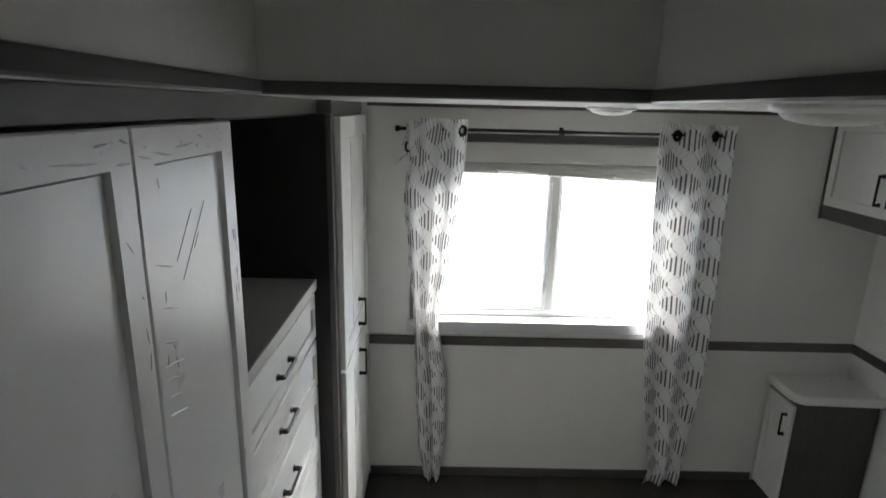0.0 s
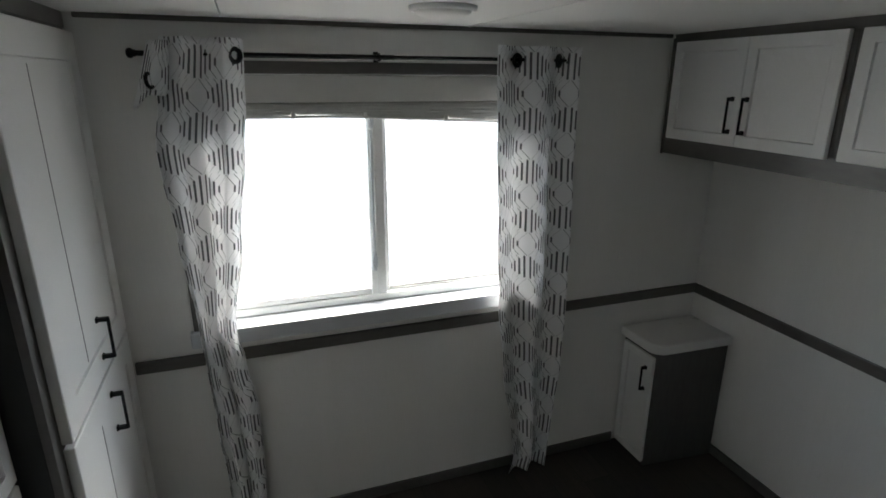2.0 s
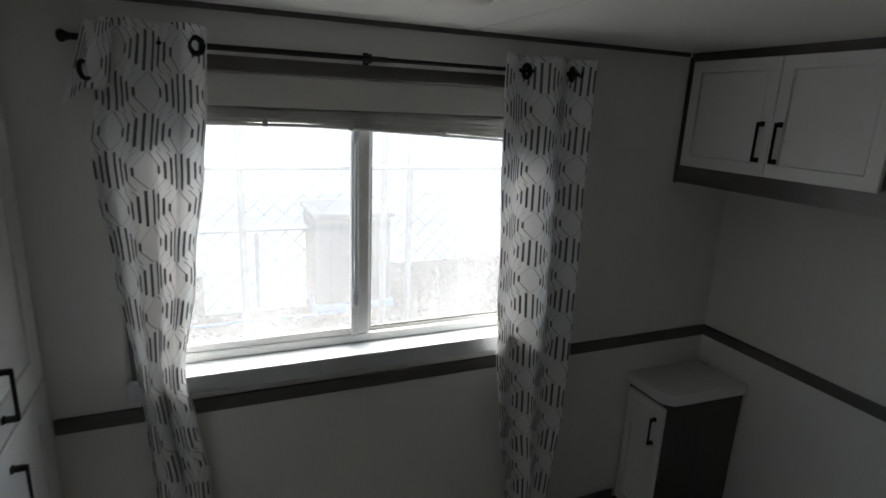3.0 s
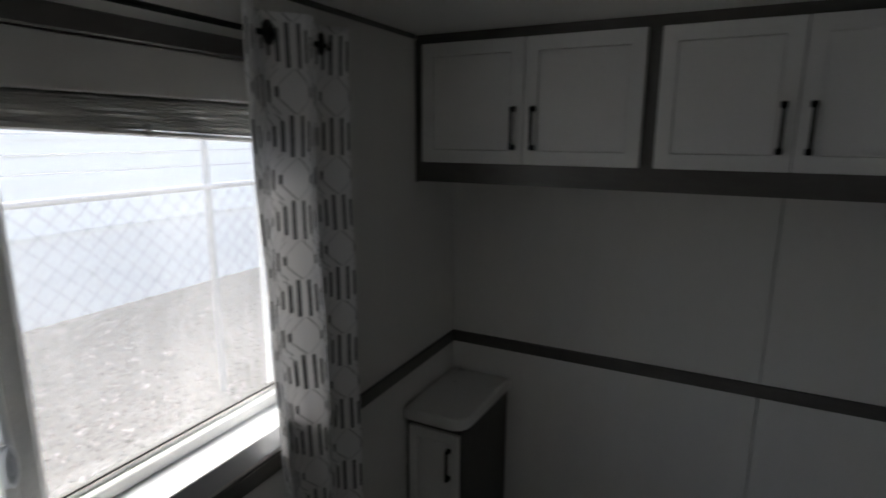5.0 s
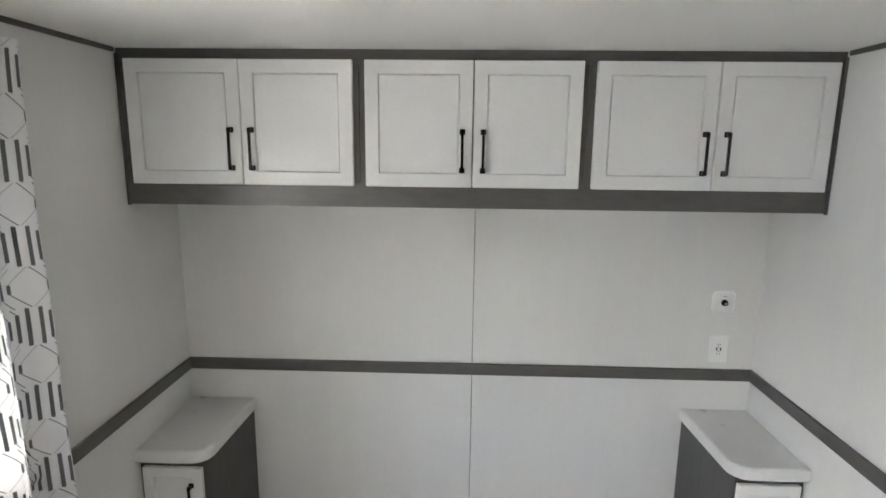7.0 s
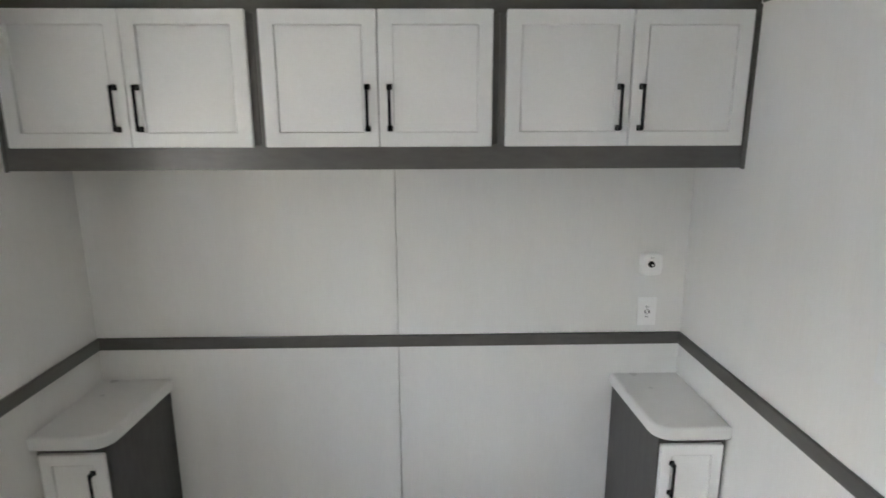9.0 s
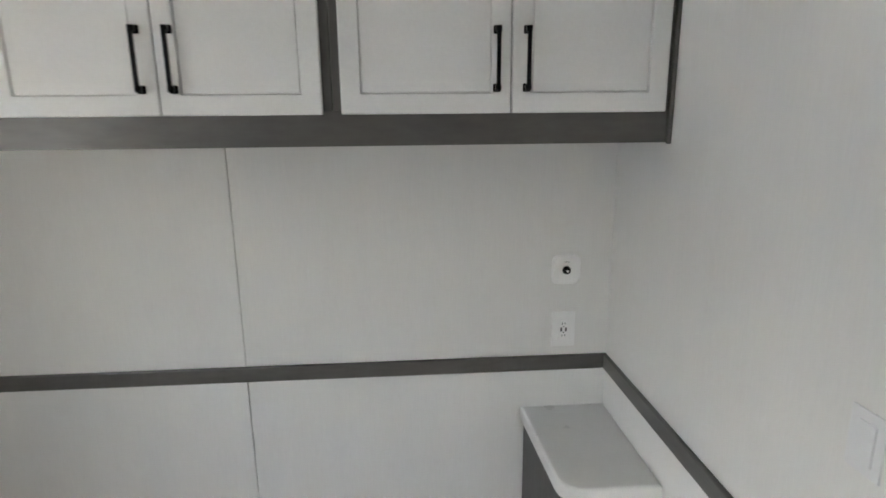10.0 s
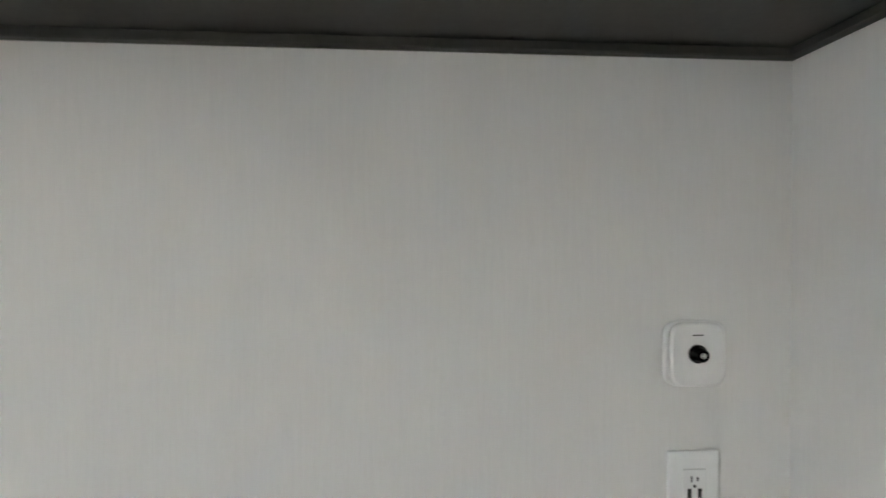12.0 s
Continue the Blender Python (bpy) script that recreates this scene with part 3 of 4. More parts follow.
def curtain(label, keys, folds, flat, seed, rings, phase, shift, front=0.020):
    rnd = random.Random(seed)
    z1, z0 = keys[0][0], keys[-1][0]
    th = thing("curtain", ((keys[0][1] + keys[0][2]) / 2, ROD_Y, z0), label, "curtain", "window curtains")
    nu, nv = 120, 110
    bm = bmesh.new()
    uvl = bm.loops.layers.uv.new("uv")
    rows = []
    wob = [rnd.uniform(0, 6.28) for _ in range(6)]
    for j in range(nv + 1):
        v = j / nv
        z = z1 + (z0 - z1) * v
        a, b, dep = blend(keys, z)
        row = []
        for i in range(nu + 1):
            u = i / nu
            drift = 0.05 * math.sin(2.2 * v * math.pi + wob[0]) * v
            ph = 2 * math.pi * folds * (u + drift * u * (1 - u)) + phase
            w = math.sin(ph) + 0.22 * v * math.sin(2 * ph + wob[1] + 3 * v) + 0.16 * v * math.sin(0.5 * ph + wob[2])
            y = ROD_Y - 0.003 - front * max(0.0, 1 - v * 5) + dep * w
            x = a + (b - a) * u + 0.35 * dep * math.sin(2 * ph + 1.0) * (0.15 + 0.5 * v)
            x += 0.004 * math.sin(9 * v + wob[3] + 4 * u)
            y += 0.004 * math.sin(14 * v + wob[4] + 7 * u)
            hem = 0.010 * math.sin(ph * 1.0 + wob[5]) * (v > 0.97)
            y = min(y, Y_N - 0.037 if WIN_Z0 - 0.08 < z < WIN_Z0 + 0.01 else Y_N - 0.018)
            row.append((bm.verts.new((x, y, z + hem)), (u * flat + shift, z)))
        rows.append(row)
    for j in range(nv):
        for i in range(nu):
            q = (rows[j][i], rows[j + 1][i], rows[j + 1][i + 1], rows[j][i + 1])
            f = bm.faces.new([p[0] for p in q])
            f.smooth = True
            for lp, p in zip(f.loops, q):
                lp[uvl].uv = p[1]
    cloth = part("cloth", bm, CLOTH, th, "white cloth printed with dark nested hexagon lines")
    md = cloth.modifiers.new("thickness", 'SOLIDIFY')
    md.thickness = 0.0016
    for x, turn in rings:
        axis = (math.sin(turn), -math.cos(turn), 0)
        part("grommet", torus(bmesh.new(), (x, ROD_Y - 0.002 - front, ROD_Z - 0.003), axis, 0.0200, 0.0080, 22, 8), BLACK, th, "black metal ring")
    return th


curtain("white curtain with dark hexagon print, gathered narrow at the sill", [
    (1.972, 0.052, 0.290, 0.026), (1.80, 0.022, 0.284, 0.026), (1.60, -0.008, 0.268, 0.030), (1.30, 0.012, 0.232, 0.028),
    (0.95, 0.040, 0.178, 0.022), (0.80, 0.050, 0.194, 0.022), (0.58, 0.062, 0.222, 0.024), (0.25, 0.078, 0.225, 0.022), (0.012, 0.105, 0.205, 0.018)],
    2.2, 0.38, 3, ((0.264, 0.55),), 0.4, 0.055, 0.038)
curtain("white curtain with dark hexagon print, hanging to the floor", [
    (1.972, 1.192, 1.548, 0.028), (1.60, 1.205, 1.560, 0.030), (1.20, 1.218, 1.574, 0.032), (0.92, 1.238, 1.572, 0.030),
    (0.60, 1.272, 1.562, 0.030), (0.25, 1.328, 1.545, 0.026), (0.10, 1.348, 1.535, 0.022), (0.012, 1.326, 1.528, 0.024)],
    2.0, 0.47, 8, ((1.280, 0.45), (1.462, 0.7)), 4.3, 0.0235)

# loose corner of curtain cloth that flops over the rod's end
bm = bmesh.new()
uvl = bm.loops.layers.uv.new("uv")
g = [[None] * 13 for _ in range(17)]
for j in range(17):
    for i in range(13):
        u, v = i / 12, j / 16
        x = 0.018 + 0.060 * u - 0.066 * v * (1 - 0.75 * u)
        z = 1.960 - 0.195 * v * (1 - 0.25 * u) - 0.010 * math.sin(8 * u + 1.0) * v
        y = ROD_Y - 0.052 + 0.012 * math.sin(7 * u + 2.4 * v) - 0.010 * v
        g[j][i] = (bm.verts.new((x, y, z)), (0.2 * u, z + 0.05 * u))
for j in range(16):
    for i in range(12):
        q = (g[j][i], g[j + 1][i], g[j + 1][i + 1], g[j][i + 1])
        f = bm.faces.new([p[0] for p in q])
        f.smooth = True
        for lp, p in zip(f.loops, q):
            lp[uvl].uv = p[1]
flap_parent = [o for o in ORIGIN if o.name == "curtain"][0]
flap = part("flap", bm, CLOTH, flap_parent, "loose corner folded over the rod end")
md = flap.modifiers.new("thickness", 'SOLIDIFY')
md.thickness = 0.0016
part("grommet", torus(bmesh.new(), (0.012, ROD_Y - 0.070, 1.842), (0.93, -0.36, 0.1), 0.0205, 0.0060, 22, 8), BLACK, flap_parent, "black metal ring")

# ---------------------------------------------------------------- upper cabinets
CF, CFRAME, CZ0, CZ1 = 2.062, 2.082, 1.531, H
DZ0, DZ1 = 1.602, 2.006


def upper_cabinet(y0, y1, d0, mid, d1, words):
    th = thing("upper_cabinet", (X_E, (y0 + y1) / 2, CZ0), words, "cabinet", "upper cabinets over the bed place")
    part("body", boxes(((CFRAME + 0.02, y0, CZ0 + 0.044), (X_E, y0 + 0.012, CZ1)), ((CFRAME + 0.02, y1 - 0.012, CZ0 + 0.044), (X_E, y1, CZ1)),
                       ((X_E - 0.01, y0 + 0.012, CZ0 + 0.044), (X_E, y1 - 0.012, CZ1)), ((CFRAME + 0.02, y0 + 0.012, CZ1 - 0.012), (X_E - 0.01, y1 - 0.012, CZ1))), PANEL_DK, th)
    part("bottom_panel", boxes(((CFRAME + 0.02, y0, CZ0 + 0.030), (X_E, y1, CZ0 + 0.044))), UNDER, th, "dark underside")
    part("bottom_rail", boxes(((CFRAME, y0, CZ0), (CFRAME + 0.02, y1, DZ0 + 0.008)), bevel=0.0), TRIM, th, "dark grey wood-grain rail")
    part("top_rail", boxes(((CFRAME, y0, DZ1 - 0.008), (CFRAME + 0.02, y1, CZ1)), bevel=0.0), TRIM, th, "dark grey wood-grain rail")
    part("stile", boxes(((CFRAME - 0.001, y0 + 0.0005, DZ0 + 0.008), (CFRAME + 0.02, d0 + 0.008, DZ1 - 0.008)), bevel=0.002), TRIM_V, th)
    part("stile", boxes(((CFRAME - 0.001, d1 - 0.008, DZ0 + 0.008), (CFRAME + 0.02, y1 - 0.0005, DZ1 - 0.008)), bevel=0.002), TRIM_V, th)
    for a, b, hy in ((d0, mid - 0.0015, mid - 0.034), (mid + 0.0015, d1, mid + 0.034)):
        d = part("door", shaker(CF, -1, a, b, DZ0, DZ1, 0.019, 0.058), DOOR, th, "white framed door, closed")
        part("handle", pull(CF, -1, (hy, 1.652), (hy, 1.788)), BLACK, d, "black bar handle")
    return th


upper_cabinet(2.200, 3.000, 2.220, 2.590, 2.968, "dark grey wall cabinet, two white doors, beside the window wall")
upper_cabinet(1.457, 2.200, 1.478, 1.828, 2.180, "dark grey framed middle wall cabinet with two white doors")
upper_cabinet(0.660, 1.457, 0.684, 1.050, 1.436, "dark grey wall cabinet, two white doors, beside the plain wall")
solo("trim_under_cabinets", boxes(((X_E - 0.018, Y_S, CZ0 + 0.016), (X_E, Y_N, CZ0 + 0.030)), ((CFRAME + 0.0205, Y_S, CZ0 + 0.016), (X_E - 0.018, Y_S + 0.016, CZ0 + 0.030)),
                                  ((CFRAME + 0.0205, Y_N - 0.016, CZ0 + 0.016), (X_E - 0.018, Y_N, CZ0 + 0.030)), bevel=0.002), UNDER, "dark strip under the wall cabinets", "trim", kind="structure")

for side, ya, yb in (("south", Y_S, Y_S + 0.011), ("north", Y_N - 0.011, Y_N)):
    solo("trim_cabinet_end_" + side, boxes(((CFRAME - 0.012, ya, CZ0 - 0.004), (CFRAME - 0.0012, yb, H - 0.017)), bevel=0.003, seg=2), TRIM_V, "narrow dark grey strip beside the wall cabinet", "trim", kind="structure")

puck = thing("puck_light", (2.186, 1.243, CZ0 + 0.030), "small round white puck light under the cabinet, off", "lamp")
part("rim", lathe([(0, 0), (0.046, 0), (0.046, -0.010), (0.042, -0.014), (0.038, -0.014), (0.038, -0.008), (0, -0.008)], (2.186, 1.243, CZ0 + 0.030), 32), PLASTIC, puck)
part("lens", lathe([(0, -0.0085), (0.0375, -0.0085), (0.034, -0.014), (0.018, -0.017), (0, -0.0175)], (2.186, 1.243, CZ0 + 0.030), 32), DIFF, puck, "frosted lens")


# ---------------------------------------------------------------- nightstands
def nightstand(wall_y, sign, words):
    """wall_y: the wall that it stands against; sign: the way from that wall into the room."""
    Y = lambda d: wall_y + sign * d
    th = thing("nightstand", (2.19, Y(0.12), 0), words, "nightstand", "nightstands")
    fx = 1.998
    part("body", boxes(((fx + 0.02, Y(0.0), 0), (X_E - 0.001, Y(0.015), 0.622)), ((fx + 0.02, Y(0.015), 0.04), (X_E - 0.014, Y(0.218), 0.055)), ((fx + 0.30, Y(0.015), 0.055), (fx + 0.31, Y(0.218), 0.622)), bevel=0.001), PANEL_DK, th, "dark grey wood-grain sides")
    bm = bmesh.new()
    foot = [(fx, 0.219), (fx, 0.235), (X_E - 0.012, 0.268), (X_E - 0.012, 0.252)]
    lo = [bm.verts.new((x, Y(d), 0)) for x, d in foot]
    hi = [bm.verts.new((x, Y(d), 0.622)) for x, d in foot]
    bm.faces.new(lo)
    bm.faces.new(hi)
    for k in range(4):
        bm.faces.new((lo[k], lo[(k + 1) % 4], hi[(k + 1) % 4], hi[k]))
    bmesh.ops.recalc_face_normals(bm, faces=bm.faces)
    part("side_panel", bm, PANEL_DK, th, "dark grey wood-grain side")
    part("face_frame", boxes(((fx, Y(0.0), 0), (fx + 0.02, Y(0.016), 0.622)), ((fx, Y(0.016), 0.600), (fx + 0.02, Y(0.218), 0.622)), ((fx, Y(0.016), 0), (fx + 0.02, Y(0.218), 0.03)), bevel=0.001), TRIM_V, th)
    d = part("door", shaker(fx - 0.019, -1, min(Y(0.015), Y(0.230)), max(Y(0.015), Y(0.230)), 0.022, 0.599, 0.0185, 0.05), DOOR, th, "white framed door, closed")
    part("handle", pull(fx - 0.019, -1, (Y(0.191), 0.415), (Y(0.191), 0.540)), BLACK, d, "black bar handle")
    # top with one rounded corner
    bm = bmesh.new()
    x0, x1, w, r = 1.966, X_E - 0.0005, 0.262, 0.070
    pts = [(x1, 0.0005), (x0, 0.0005)]
    for k in range(9):
        a = math.pi / 2 * k / 8
        pts.append((x0 + r - r * math.cos(a), w - r + r * math.sin(a)))
    pts.append((x1, w + 0.016))
    vs = [bm.verts.new((x, Y(d_), 0.622)) for x, d_ in pts]
    f = bm.faces.new(vs)
    ext = bmesh.ops.extrude_face_region(bm, geom=[f])
    bmesh.ops.translate(bm, verts=[v for v in ext["geom"] if isinstance(v, bmesh.types.BMVert)], vec=(0, 0, 0.050))
    bmesh.ops.recalc_face_normals(bm, faces=bm.faces)
    hor = [e for e in bm.edges if abs(e.verts[0].co.z - e.verts[1].co.z) < 1e-4]
    bmesh.ops.bevel(bm, geom=hor, offset=0.012, segments=3, affect='EDGES', profile=0.6)
    part("tabletop", bm, TOP, th, "white laminate top with a rounded corner")
    return th


nightstand(Y_N, -1, "narrow grey nightstand with white door and top, by the window wall")
nightstand(Y_S, 1, "narrow grey nightstand with white door and top, by the plain wall")

# ---------------------------------------------------------------- tv outlet plate and socket on the east wall
plate = thing("cable_outlet", (X_E, 0.804, 1.132), "white rounded wall plate with a black round jack", "wall plate")


def soft_plate(w, h, x0, x1, n=40, e=6.0):
    """A plate with bowed sides and round corners, standing on the east wall."""
    bm = bmesh.new()
    ring = []
    for k in range(n):
        a = 2 * math.pi * k / n
        c, s = math.cos(a), math.sin(a)
        ring.append((0.804 + w / 2 * math.copysign(abs(c) ** (2 / 4.2), c), 1.1325 + h / 2 * math.copysign(abs(s) ** (2 / e), s)))
    back = [bm.verts.new((x0, y, z)) for y, z in ring]
    mid = [bm.verts.new((x1 + 0.003, y, z)) for y, z in ring]
    front = [bm.verts.new((x1, 0.804 + (y - 0.804) * 0.93, 1.1325 + (z - 1.1325) * 0.93)) for y, z in ring]
    bm.faces.new(back)
    bm.faces.new(front)
    for p, q in ((back, mid), (mid, front)):
        for k in range(n):
            f = bm.faces.new((p[k], p[(k + 1) % n], q[(k + 1) % n], q[k]))
            f.smooth = True
    bmesh.ops.recalc_face_normals(bm, faces=bm.faces)
    return bm


part("plate", soft_plate(0.092, 0.094, X_E, X_E - 0.006), PLASTIC, plate)
part("cover", soft_plate(0.078, 0.090, X_E - 0.006, X_E - 0.013), PLASTIC, plate)
jack = part("jack", lathe([(0, 0), (0.0130, 0), (0.0130, 0.004), (0.0095, 0.005), (0.0090, 0.016), (0.0075, 0.0165), (0.0072, 0.012), (0, 0.012)], (X_E - 0.013, 0.806, 1.134), 20, (-1, 0, 0)), GLOSSBLACK, plate, "glossy black round jack")
part("pin", lathe([(0, 0), (0.0042, 0), (0.0040, 0.009), (0.0022, 0.010), (0, 0.010)], (X_E - 0.0251, 0.806, 1.134), 14, (-1, 0.25, 0.1)), CHROME, jack, "bright metal pin")
part("mark", boxes(((X_E - 0.0134, 0.797, 1.1590), (X_E - 0.013, 0.813, 1.1605))), DARKHOLE, plate, "tiny grey mark")
sock = thing("wall_socket", (X_E, 0.806, 0.937), "white double wall socket with charging ports", "socket")
part("plate", boxes(((X_E - 0.006, 0.768, 0.878), (X_E, 0.844, 0.996)), bevel=0.003, seg=2), PLASTIC, sock)
face = part("insert", boxes(((X_E - 0.0085, 0.789, 0.903), (X_E - 0.006, 0.823, 0.971)), bevel=0.001), PLASTIC, sock)
for zc in (0.957, 0.917):
    part("slot", boxes(((X_E - 0.0089, 0.8095, zc - 0.004), (X_E - 0.0085, 0.8115, zc + 0.004)), ((X_E - 0.0089, 0.8005, zc - 0.003), (X_E - 0.0085, 0.8025, zc + 0.003))), DARKHOLE, face)
    part("slot", tube(bmesh.new(), (X_E - 0.0089, 0.806, zc - 0.010 if zc > 0.93 else zc + 0.010), (X_E - 0.0085, 0.806, zc - 0.010 if zc > 0.93 else zc + 0.010), 0.0022, 10), DARKHOLE, face)
for yc in (0.8135, 0.7985):
    part("port", boxes(((X_E - 0.0089, yc - 0.0028, 0.9305), (X_E - 0.0085, yc + 0.0028, 0.9435))), DARKHOLE, face, "dark charging port")

# rocker switch on the plain wall
sw = thing("light_switch", (1.425, Y_S, 1.135), "white rocker light switch on the plain wall", "switch")
part("plate", boxes(((1.394, Y_S, 1.090), (1.456, Y_S + 0.003, 1.186)), bevel=0.002, seg=2), SWITCH, sw)
part("rocker", boxes(((1.409, Y_S + 0.003, 1.106), (1.441, Y_S + 0.0055, 1.170)), bevel=0.0012, seg=2), SWITCH, sw)
for z in (1.098, 1.178):
    part("screw", tube(bmesh.new(), (1.425, Y_S + 0.003, z), (1.425, Y_S + 0.0036, z), 0.0026, 10), SWITCH, sw)


# ---------------------------------------------------------------- ceiling lamps
def dome_lamp(x, y):
    th = thing("ceiling_lamp", (x, y, H), "low round white ceiling lamp, switched off", "lamp", "ceiling lamps")
    part("rim", lathe([(0, 0), (0.094, 0), (0.094, -0.008), (0.086, -0.013), (0.080, -0.013), (0.080, -0.006), (0, -0.006)], (x, y, H), 40), PLASTIC, th)
    part("dome", lathe([(0, -0.0062), (0.0795, -0.0062), (0.078, -0.015), (0.068, -0.023), (0.045, -0.029), (0.02, -0.0315), (0, -0.032)], (x, y, H), 40), DIFF, th, "frosted white dome")
    return th


dome_lamp(0.815, 2.46)
dome_lamp(0.777, 1.17)

# ---------------------------------------------------------------- closets along the west side
# wardrobe with two doors
WX = -0.251
ward = thing("wardrobe", (-0.6, 1.03, 0), "built-in wardrobe with two tall white doors under scuffed film", "wardrobe")
part("body", boxes(((-0.94, 0.30, 0), (-0.30, 0.32, 1.99)), ((-0.94, 1.385, 0), (WX - 0.024, 1.405, 1.99)), ((-0.94, 0.32, 0), (-0.92, 1.385, 1.99)), ((-0.92, 0.32, 0.06), (-0.30, 1.385, 0.08)),
                   ((-0.92, 0.32, 1.97), (-0.30, 1.385, 1.99))), PANEL_DK, ward)
part("face_frame", boxes(((-0.30, 0.30, 0), (WX - 0.024, 0.335, 1.99)), ((-0.30, 0.335, 0), (WX - 0.024, 1.385, 0.075)), ((-0.30, 0.335, 1.955), (WX - 0.024, 1.385, 1.99)), bevel=0.001), TRIM_V, ward)
wd = []
for a, b, rim in ((0.318, 0.6755, 0.056), (0.679, 1.0375, 0.070), (1.041, 1.400, 0.072)):
    wd.append(part("door", shaker(WX, 1, a, b, 0.08, 1.987, 0.0235, rim, 0.016, 0.003), FILM, ward, "tall white framed door under glossy film"))


def crease(door, p, q, w, h, material=None):
    """A crease of the film, or a scuff, from p to q, each (y, z), on the wardrobe's face."""
    x = WX
    (y0, z0), (y1, z1) = p, q
    d = Vector((0, y1 - y0, z1 - z0))
    n = Vector((0, -d.z, d.y)).normalized() * w / 2
    bm = bmesh.new()
    a, b = Vector((x, y0, z0)), Vector((x, y1, z1))
    m = (a + b) / 2
    low = [bm.verts.new(v) for v in (a, m - n, b, m + n)]
    top = [bm.verts.new(v) for v in (a.lerp(b, 0.12) + Vector((h, 0, 0)), a.lerp(b, 0.88) + Vector((h, 0, 0)))]
    for fv in ((low[0], low[1], top[1], top[0]), (low[1], low[2], top[1]), (low[2], low[3], top[0], top[1]), (low[3], low[0], top[0])):
        bm.faces.new(fv)
    bmesh.ops.recalc_face_normals(bm, faces=bm.faces)
    part("scuff" if material else "film_crease", bm, material or FILM, door)


rc = random.Random(5)
# ladder of short folds beside the door joint
for k, z in enumerate((1.790, 1.722, 1.670, 1.627, 1.606, 1.575, 1.545)):
    y = 1.060 + rc.uniform(-.004, .006)
    crease(wd[2], (y, z), (y + rc.uniform(0.046, 0.060), z - rc.uniform(0.012, 0.020)), 0.0022 if k < 2 else 0.0050, 0.0010 if k < 2 else 0.0030, SCRATCH if k < 2 else FOLD)
# folds along the tops of the doors
for y0, y1, z in ((0.875, 0.965, 1.952), (0.955, 0.985, 1.966), (1.010, 1.030, 1.972), (0.996, 1.032, 1.940), (1.050, 1.085, 1.948), (1.092, 1.150, 1.950), (1.158, 1.225, 1.952), (1.245, 1.262, 1.968)):
    crease(wd[1] if y0 < 1.04 else wd[2], (y0, z), (y1, z + rc.uniform(-0.008, 0.006)), 0.005, 0.0022, FOLD)
for k in range(16):
    y, z = rc.uniform(0.80, 1.36), rc.uniform(1.945, 1.985)
    crease(wd[1] if y < 1.03 else wd[2], (y, z), (y + rc.uniform(.004, .010), z + rc.uniform(-0.004, 0.004)), 0.003, 0.0012, FOLD)
# faint scuffs beside the joint and on the outer rim
for k in range(9):
    y = (1.012 if k % 2 else 1.085) + rc.uniform(-.016, .016)
    z = rc.uniform(1.62, 1.92)
    crease(wd[1] if k % 2 else wd[2], (y, z), (y + rc.uniform(-.006, .016), z - rc.uniform(0.006, 0.028)), 0.002, 0.0007, SCRATCH)
for k in range(8):
    y = 1.372 + rc.uniform(-.010, .014)
    z = rc.uniform(1.56, 1.84)
    crease(wd[2], (y, z), (y + rc.uniform(-.003, .004), z - rc.uniform(0.015, 0.045)), 0.002, 0.0007, SCRATCH)

# long slanting scratches on the recessed panel
for (y0, z0), (y1, z1) in (((1.215, 1.845), (1.150, 1.772)), ((1.268, 1.850), (1.165, 1.735)), ((1.235, 1.80), (1.215, 1.778))):
    bm = bmesh.new()
    tube(bm, (WX - 0.0085, y0, z0), (WX - 0.0085, y1, z1), 0.0006, 5)
    part("scuff", bm, SCRATCH, wd[2], "thin grey scratch")

# chest of drawers in the niche
DX = -0.292
chest = thing("drawer_chest", (-0.6, 1.83, 0), "built-in white chest of five drawers with black handles", "drawers")
CX = DX - 0.0155
part("body", boxes(((-0.94, 1.407, 0), (CX - 0.02, 1.425, 1.352)), ((-0.94, 2.232, 0), (CX - 0.02, 2.25, 1.352)), ((-0.94, 1.425, 0), (-0.92, 2.232, 1.352))), PANEL_DK, chest)
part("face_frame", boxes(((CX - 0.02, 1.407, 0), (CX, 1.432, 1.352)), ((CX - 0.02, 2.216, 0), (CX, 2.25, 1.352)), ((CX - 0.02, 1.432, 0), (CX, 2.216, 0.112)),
                         *[((CX - 0.02, 1.432, z - 0.014), (CX, 2.216, z + 0.014)) for z in (0.470, 0.720, 0.965, 1.165)], ((CX - 0.02, 1.432, 1.330), (CX, 2.216, 1.352))), PANEL_SHADE, chest, "frame behind the drawers, darkened for the gaps")
for (z0, z1), hz in (((1.172, 1.342), 1.262), ((0.971, 1.159), 1.088), ((0.725, 0.960), 0.875), ((0.475, 0.715), 0.636), ((0.10, 0.465), 0.33)):
    d = part("drawer", shaker(DX, 1, 1.418, 2.228, z0, z1, 0.0145, 0.058, 0.012, 0.002), DOOR, chest, "white framed drawer front, closed")
    part("handle", pull(DX, 1, (1.720, hz), (1.850, hz)), BLACK, d, "black bar handle")
ctop = thing("countertop", (-0.6, 1.83, 1.3525), "grey countertop with a banded front edge on the drawer chest", "countertop")
part("slab", boxes(((-0.94, 1.407, 1.3525), (DX - 0.001, 2.250, 1.392)), bevel=0.003, seg=2), COUNTER, ctop)
part("edge_band", boxes(((DX - 0.001, 1.407, 1.3525), (DX + 0.004, 2.250, 1.3925)), bevel=0.002, seg=2), EDGE, ctop, "pale grey edge band")
